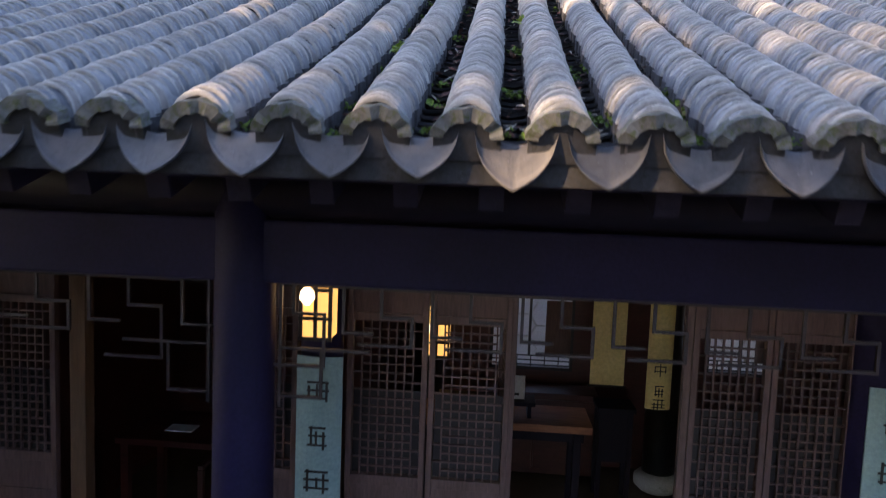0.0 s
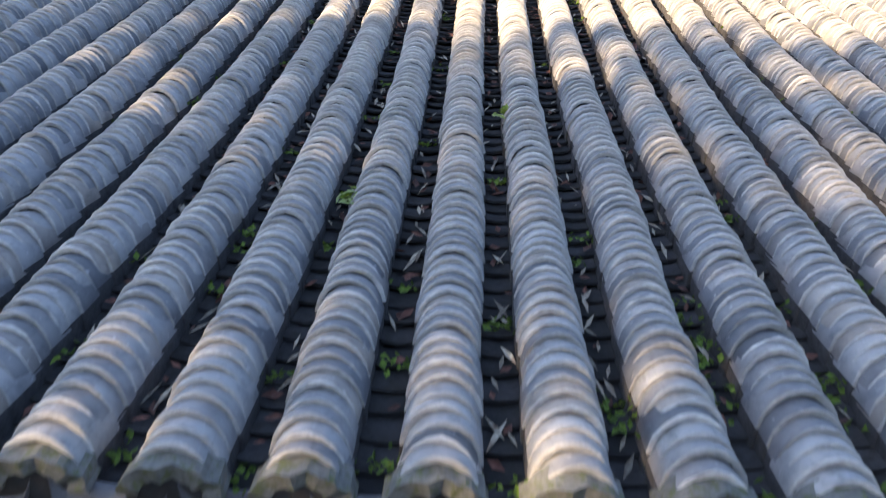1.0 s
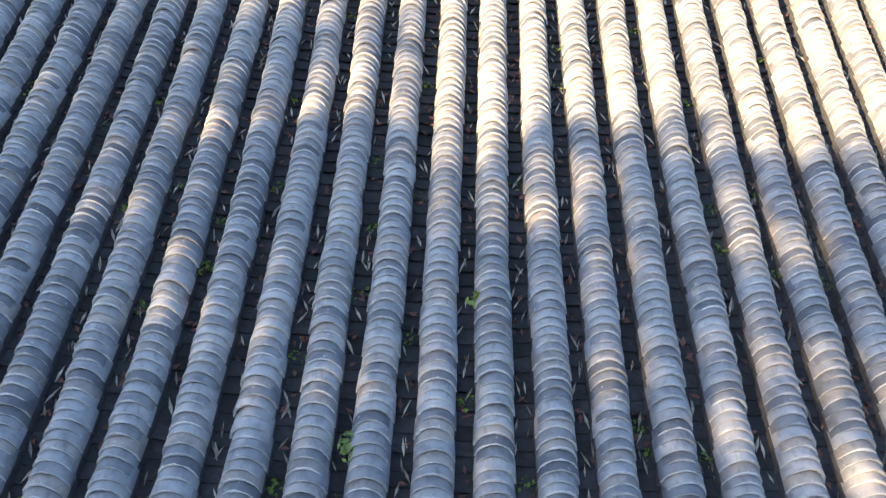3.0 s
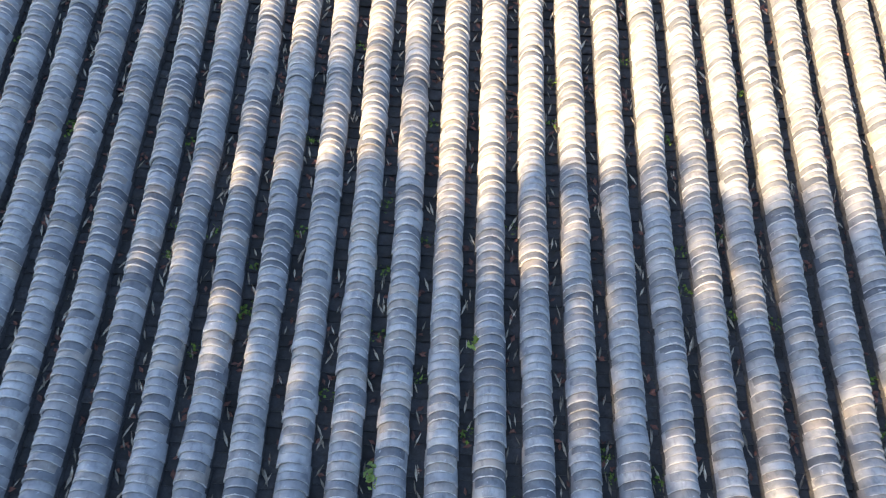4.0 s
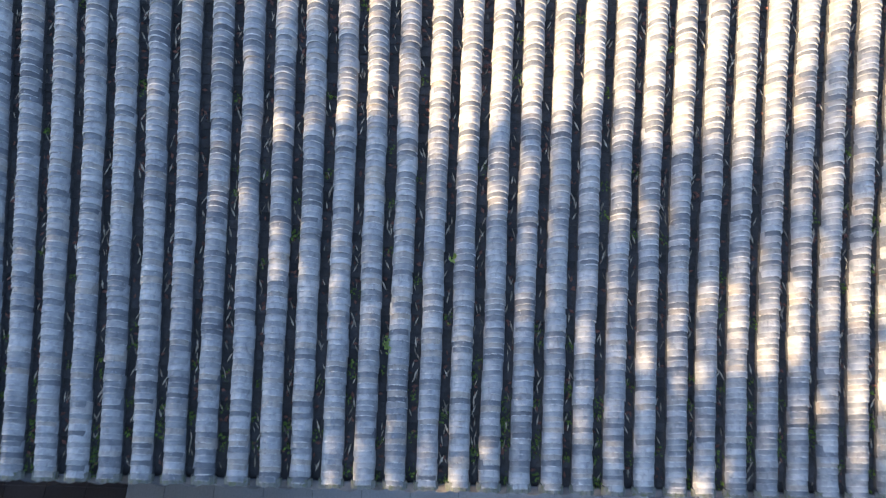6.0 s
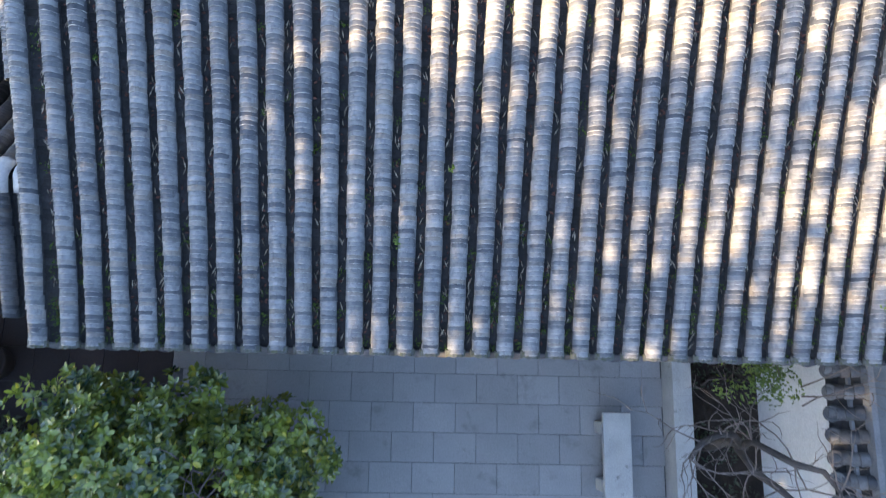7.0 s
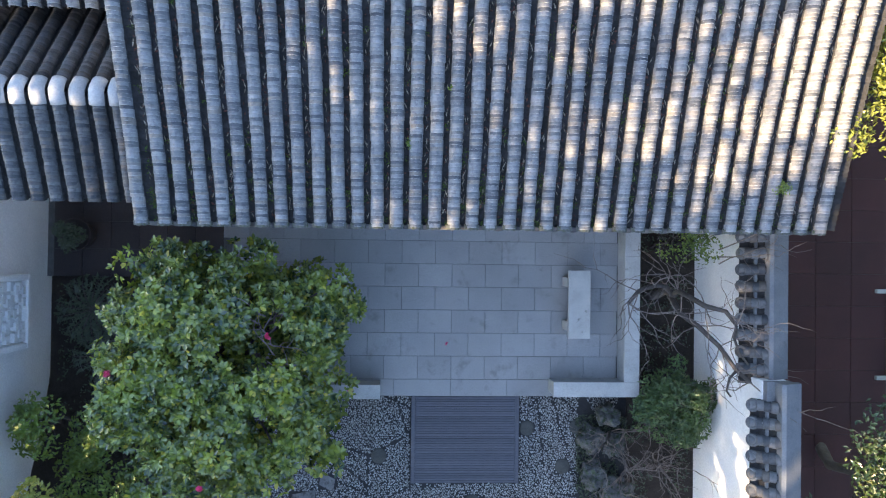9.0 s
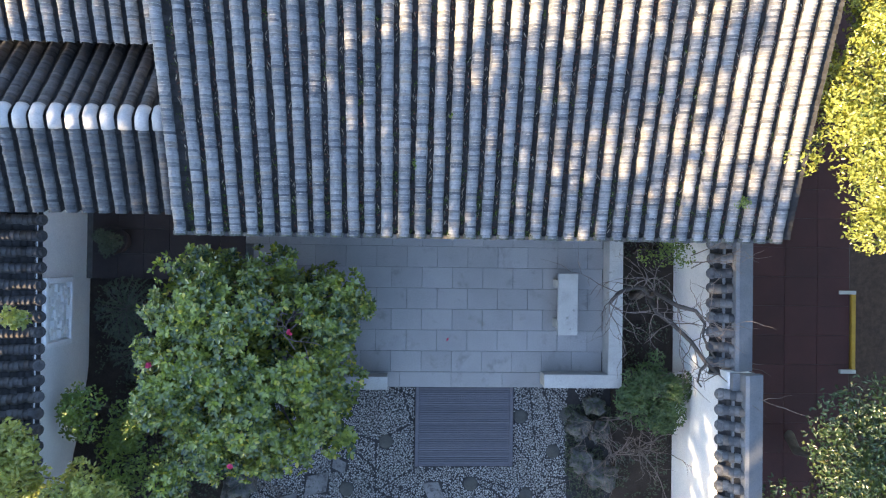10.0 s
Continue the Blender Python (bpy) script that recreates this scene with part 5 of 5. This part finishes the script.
def frond_plant(x, y, z, n, length, seed):
    """A tuft of arching feathered fronds."""
    q = random.Random(seed)
    ob = thing("fern_palm", "dull dark green palm-like plant in a shaded bed", "plant", "bed plants")
    P, N = [], []
    for k in range(n):
        w = 2 * math.pi * k / n + q.uniform(-0.2, 0.2)
        pts = []
        for s in range(7):
            f = s / 6
            r = length * f * (0.95 - 0.15 * f)
            p = Vector((x + math.cos(w) * r, y + math.sin(w) * r, z + 0.35 + length * (0.75 * f - 0.8 * f * f)))
            pts.append(p)
            if s:
                for side in (-1, 1):
                    for j in range(4):
                        o = Vector((-math.sin(w), math.cos(w), 0)) * side * 0.055
                        P.append(pts[-2].lerp(p, j / 4) + o)
                        N.append((math.cos(w) * 0.2 + q.uniform(-0.2, 0.2), math.sin(w) * 0.2, 1))
        part("stem", tube(pts, [0.010 * (1 - 0.8 * s / 6) for s in range(7)], 5), BARK, ob)
    part("foliage", leaves(np.array(P), np.array(N), 0.13, 0.22, seed), FROND, ob)
    return ob


frond_plant(-5.25, 0.75, -0.16, 13, 0.72, 3)
frond_plant(-5.0, 0.05, -0.16, 12, 0.70, 4)
planter = thing("planter", "brown clay planter with a small dark bush", "planter", at=(-5.45, 1.92, 0.0))
V, F = turned([(0.16, 0.0), (0.20, 0.10), (0.24, 0.34), (0.26, 0.40), (0.23, 0.40), (0.21, 0.33)], 20)
part("pot", (V, F), DARKPAVE, planter, smooth=True)
crown, C = lumpy_crown((0, 0, 0.62), (0.24, 0.24, 0.25), 14, 0.12, 900, 0.06, 0.4, 83)
part("foliage", crown, FROND, planter)
part("stem", tube([(0, 0, 0.3), (0.02, 0, 0.6)], [0.02, 0.012], 7), BARK, planter)


plum = thing("bare_tree", "bare twisted old tree leaning between a parapet and a white wall", "tree")
out = ([], [])
tube([(3.72, 1.05, -0.25), (3.70, 1.08, 0.2), (3.60, 1.18, 0.85), (3.55, 1.15, 1.35)], [0.085, 0.07, 0.06, 0.055], 10, out)
part("trunk", out, BARK, plum, smooth=True)
BOUGHS = (((3.55, 1.15, 1.3), (3.30, 1.28, 1.62), (3.05, 1.30, 1.9), (2.78, 1.22, 2.05), (2.62, 1.06, 2.12)),
         ((3.55, 1.15, 1.3), (3.45, 1.22, 1.75), (3.62, 1.04, 2.25), (3.85, 0.98, 2.35), (3.98, 0.80, 2.38)),
         ((3.58, 1.12, 1.1), (3.60, 0.88, 1.45), (3.78, 0.72, 1.62), (4.02, 0.45, 1.80), (4.22, 0.13, 1.90), (4.38, -0.02, 1.95)),
         ((3.98, 0.80, 2.38), (3.96, 0.62, 2.36), (4.05, 0.42, 2.34), (4.16, 0.28, 2.34)),
         ((4.22, 0.13, 1.90), (4.13, 0.02, 1.88), (4.10, -0.16, 1.86), (4.16, -0.24, 1.86)))
q = random.Random(17)
for k, pts in enumerate(BOUGHS):
    r = 0.045 if k < 3 else 0.022
    part("limb", tube(pts, [r * (1 - 0.55 * i / len(pts)) for i in range(len(pts))], 8), BARK, plum, smooth=True)
for pts in BOUGHS[:3]:
    for p in pts[1:]:
        for k in range(3):
            out = ([], [])
            twigs(out, p, (q.uniform(-1, 1), q.uniform(-1, 1), q.uniform(-0.3, 0.6)), q.uniform(0.45, 0.95), 0.010, 1, q)
            part("twig", out, TWIG, plum, "pale bare twig")
for k in range(3):
    out = ([], [])
    twigs(out, (4.0, 1.6 + 0.1 * k, 1.8), (q.uniform(0.2, 1), q.uniform(0.2, 1), q.uniform(0.1, 0.6)), 0.9, 0.010, 1, q)
    part("twig", out, TWIG, plum, "pale bare twig")


for bx, by, sd in ((3.05, -1.25, 5), (3.9, -1.75, 6), (3.35, -1.9, 8), (-3.45, -1.75, 7)):
    ob = thing("bare_shrub", "leafless shrub of pale crooked twigs", "shrub", "bare shrubs")
    q = random.Random(sd)
    for k in range(7):
        out = ([], [])
        twigs(out, (bx, by, -0.22), (q.uniform(-0.8, 0.8), q.uniform(-0.8, 0.8), 1), q.uniform(0.7, 1.2), 0.014, 2, q)
        part("branch", out, TWIG, ob)


def boulder(x, y, z, sx, sy, sz, seed):
    bm = bmesh.new()
    bmesh.ops.create_icosphere(bm, subdivisions=4, radius=1.0)
    off = Vector((seed * 3.1, seed * 1.7, 0.0))
    for v in bm.verts:
        d = v.co.normalized()
        f = 1 + 0.55 * noise.noise(d * 1.3 + off) + 0.30 * noise.noise(d * 3.1 + off) + 0.12 * noise.noise(d * 7 + off)
        pit = max(0.0, noise.noise(d * 4.3 - off) - 0.25) * 0.8
        v.co = Vector((d.x * sx, d.y * sy, d.z * sz)) * (f - pit)
    ob = part("garden_rock", bm, ROCK, None, smooth=True, at=Matrix.Translation((x, y, z)))
    return tagged(ob, "pitted dark grey mossy garden rock beside a pebble court", "rock", "garden rocks")


for k, r in enumerate(((2.98, -0.92, -0.05, 0.17, 0.16, 0.36), (2.74, -1.35, -0.16, 0.20, 0.22, 0.20), (3.12, -1.45, -0.14, 0.17, 0.19, 0.24), (2.80, -1.95, -0.18, 0.20, 0.22, 0.18), (3.2, -2.2, -0.14, 0.26, 0.26, 0.26), (-3.35, -2.3, -0.1, 0.3, 0.34, 0.3))):
    boulder(*r, k + 1)



def ground_cover(x0, x1, y0, y1, z, n, seed):
    q = np.random.RandomState(seed)
    x, y = q.uniform(x0, x1, n), q.uniform(y0, y1, n)
    keep = np.array([noise.noise((a * 2.2, b * 2.2, seed)) > -0.12 for a, b in zip(x, y)])
    P = np.stack([x, y, z + abs(q.normal(0, 0.07, n))], 1)[keep]
    return leaves(P, q.normal(size=P.shape) * 0.5 + np.array((0, 0, 1.0)), 0.06, 0.5, seed)


tagged(part("ground_cover", ground_cover(2.5, 3.5, -2.9, -0.95, -0.24, 2600, 5), FROND, None), "low dark leafy ground cover among rocks", "plants", kind="stuff")
tagged(part("ground_cover", ground_cover(3.4, 4.4, -3.2, 2.6, -0.2, 2600, 6), FROND, None), "low dark leafy ground cover along a white wall", "plants", kind="stuff")
tagged(part("ground_cover", ground_cover(-5.9, -3.4, -3.4, 1.2, -0.15, 4200, 7), FROND, None), "low dark leafy ground cover in a planting bed", "plants", kind="stuff")
# ---- litter and moss on the roof ----
def roof_litter(n, size, aspect, seed, straight):
    q = np.random.RandomState(seed)
    k = q.randint(-16, 20, n)
    y = 2.1 + 3.6 * q.uniform(0, 1, n)
    sway = np.array([row_sway(a, b, 0.0084) for a, b in zip(k, y)])
    P = np.stack([ROW0 + (k + 0.5) * PITCH + sway + np.clip(q.normal(0, 0.016, n), -0.03, 0.03), y, [hall_z(v) - 0.106 for v in y] + q.uniform(0, 0.018, n)], 1)
    N = q.normal(size=(n, 3)) * 0.3 + np.array((0, -0.35, 1))
    return leaves(P, N, size, aspect, seed + 1, along=(0, straight, 0.35 * straight))


tagged(part("fallen_leaves", roof_litter(1150, 0.075, 0.17, 12, 1.0), DRYLEAF, None), "pale dry narrow fallen leaves in the roof troughs", "leaves", kind="stuff")
tagged(part("fallen_leaves", roof_litter(1300, 0.042, 0.5, 14, 0.2), REDLEAF, None), "small brown-red leaf crumbs in the roof troughs", "leaves", kind="stuff")


def moss_bits():
    q = np.random.RandomState(15)
    P, N = [], []
    for c in range(210):
        k = q.randint(-16, 20)
        y = 2.04 + (abs(q.normal(0, 0.5)) if c < 130 else q.uniform(0, 3.2))
        for j in range(14):
            P.append((ROW0 + (k + 0.5) * PITCH + q.normal(0, 0.028), y + q.normal(0, 0.025), hall_z(y) - 0.095 + abs(q.normal(0, 0.009))))
            N.append((q.normal(), q.normal(), 1.0))
    return leaves(np.array(P), np.array(N), 0.022, 0.7, 5)


tagged(part("moss", moss_bits(), MOSS, None), "bright green moss tufts in the roof troughs", "moss", kind="stuff")
for x, y, r, n, sd in ((-0.337, 2.945, 0.05, 60, 1), (4.10, 2.55, 0.10, 160, 2), (0.11, 3.55, 0.03, 30, 3)):
    crown, C = lumpy_crown((x, y, hall_z(y) - 0.05), (r, r, r), 6, r * 0.7, n, 0.035, 0.5, 90 + sd)
    tagged(part("roof_weed", crown, GARDENLEAF, None), "small green weed growing between roof tiles", "weed", "roof weeds")

# ---- unseen trees added beyond the garden to shade it ----
SHADE = ((-5.7, 12.8, 11.5, 4.5, 0.82), (-3.55, 11.6, 11.5, 2.1, 0.7), (-1.75, 13.35, 11.5, 3.85, 0.5), (0.65, 12.6, 11.5, 4.3, 0.85), (2.6, 11.9, 11.5, 4.3, 1.1),
         (-3.15, 9.7, 11.5, 1.0, 0.9), (-2.9, 6.9, 10.0, 1.3, 1.8), (-1.0, 6.75, 10.0, 0.95, 2.0), (0.3, 6.9, 10.0, 2.9, 1.5), (1.8, 7.2, 9.6, 2.9, 1.7), (4.3, 7.6, 10.0, 2.9, 1.3), (6.4, 11.1, 11.5, 3.6, 1.2))
for k, (u, top, away, half, dense) in enumerate(SHADE):
    ux, uy = 0.6 * u - 0.8 * away, -0.8 * u - 0.6 * away
    tree("shade_tree", "unseen broadleaf tree added beyond the wall to cast shade", "tree", (ux, uy, -0.55), (ux, uy, top - half), (1.75, 1.75, half * 0.93), int(34 * half * dense ** 0.5), 0.54, int(1500 * half * dense), 0.27, 0.6, GARDENLEAF, 100 + k, 0.22, low=-1.0)
# Unseen southern row, added to hold low sky light off the eave.
for k in range(7):
    x, y = -0.5 + 2.9 * k, -12.5 + 0.9 * math.sin(2.3 * k)
    tree("sky_screen_tree", "unseen broadleaf tree added to block low southern sky", "tree", (x, y, -0.55), (x, y, 4.6), (1.8, 1.8, 4.4), 90, 0.8, 3600, 0.42, 0.6, SHRUBLEAF, 140 + k, 0.22, low=-1.0)

# Unseen eastern row, added to darken the east sides of the tiles.
for k in range(6):
    x, y = 11.6 + 0.8 * math.sin(1.9 * k), -3.0 + 3.0 * k
    tree("sky_screen_tree", "unseen broadleaf tree added beyond the lane to block sky", "tree", (x, y, -0.55), (x, y, 4.9), (1.9, 1.9, 4.6), 90, 0.85, 3600, 0.42, 0.6, SHRUBLEAF, 160 + k, 0.22, low=-1.0)

# ---- single tiles nearest the eave ----
cover_me = [mesh_of("cover_tile", v, f, TILE, s) for v, f, s in COVERS]
for _, _, v, m in near:
    part("cover_tile", cover_me[v], TILE, roof, at=m)
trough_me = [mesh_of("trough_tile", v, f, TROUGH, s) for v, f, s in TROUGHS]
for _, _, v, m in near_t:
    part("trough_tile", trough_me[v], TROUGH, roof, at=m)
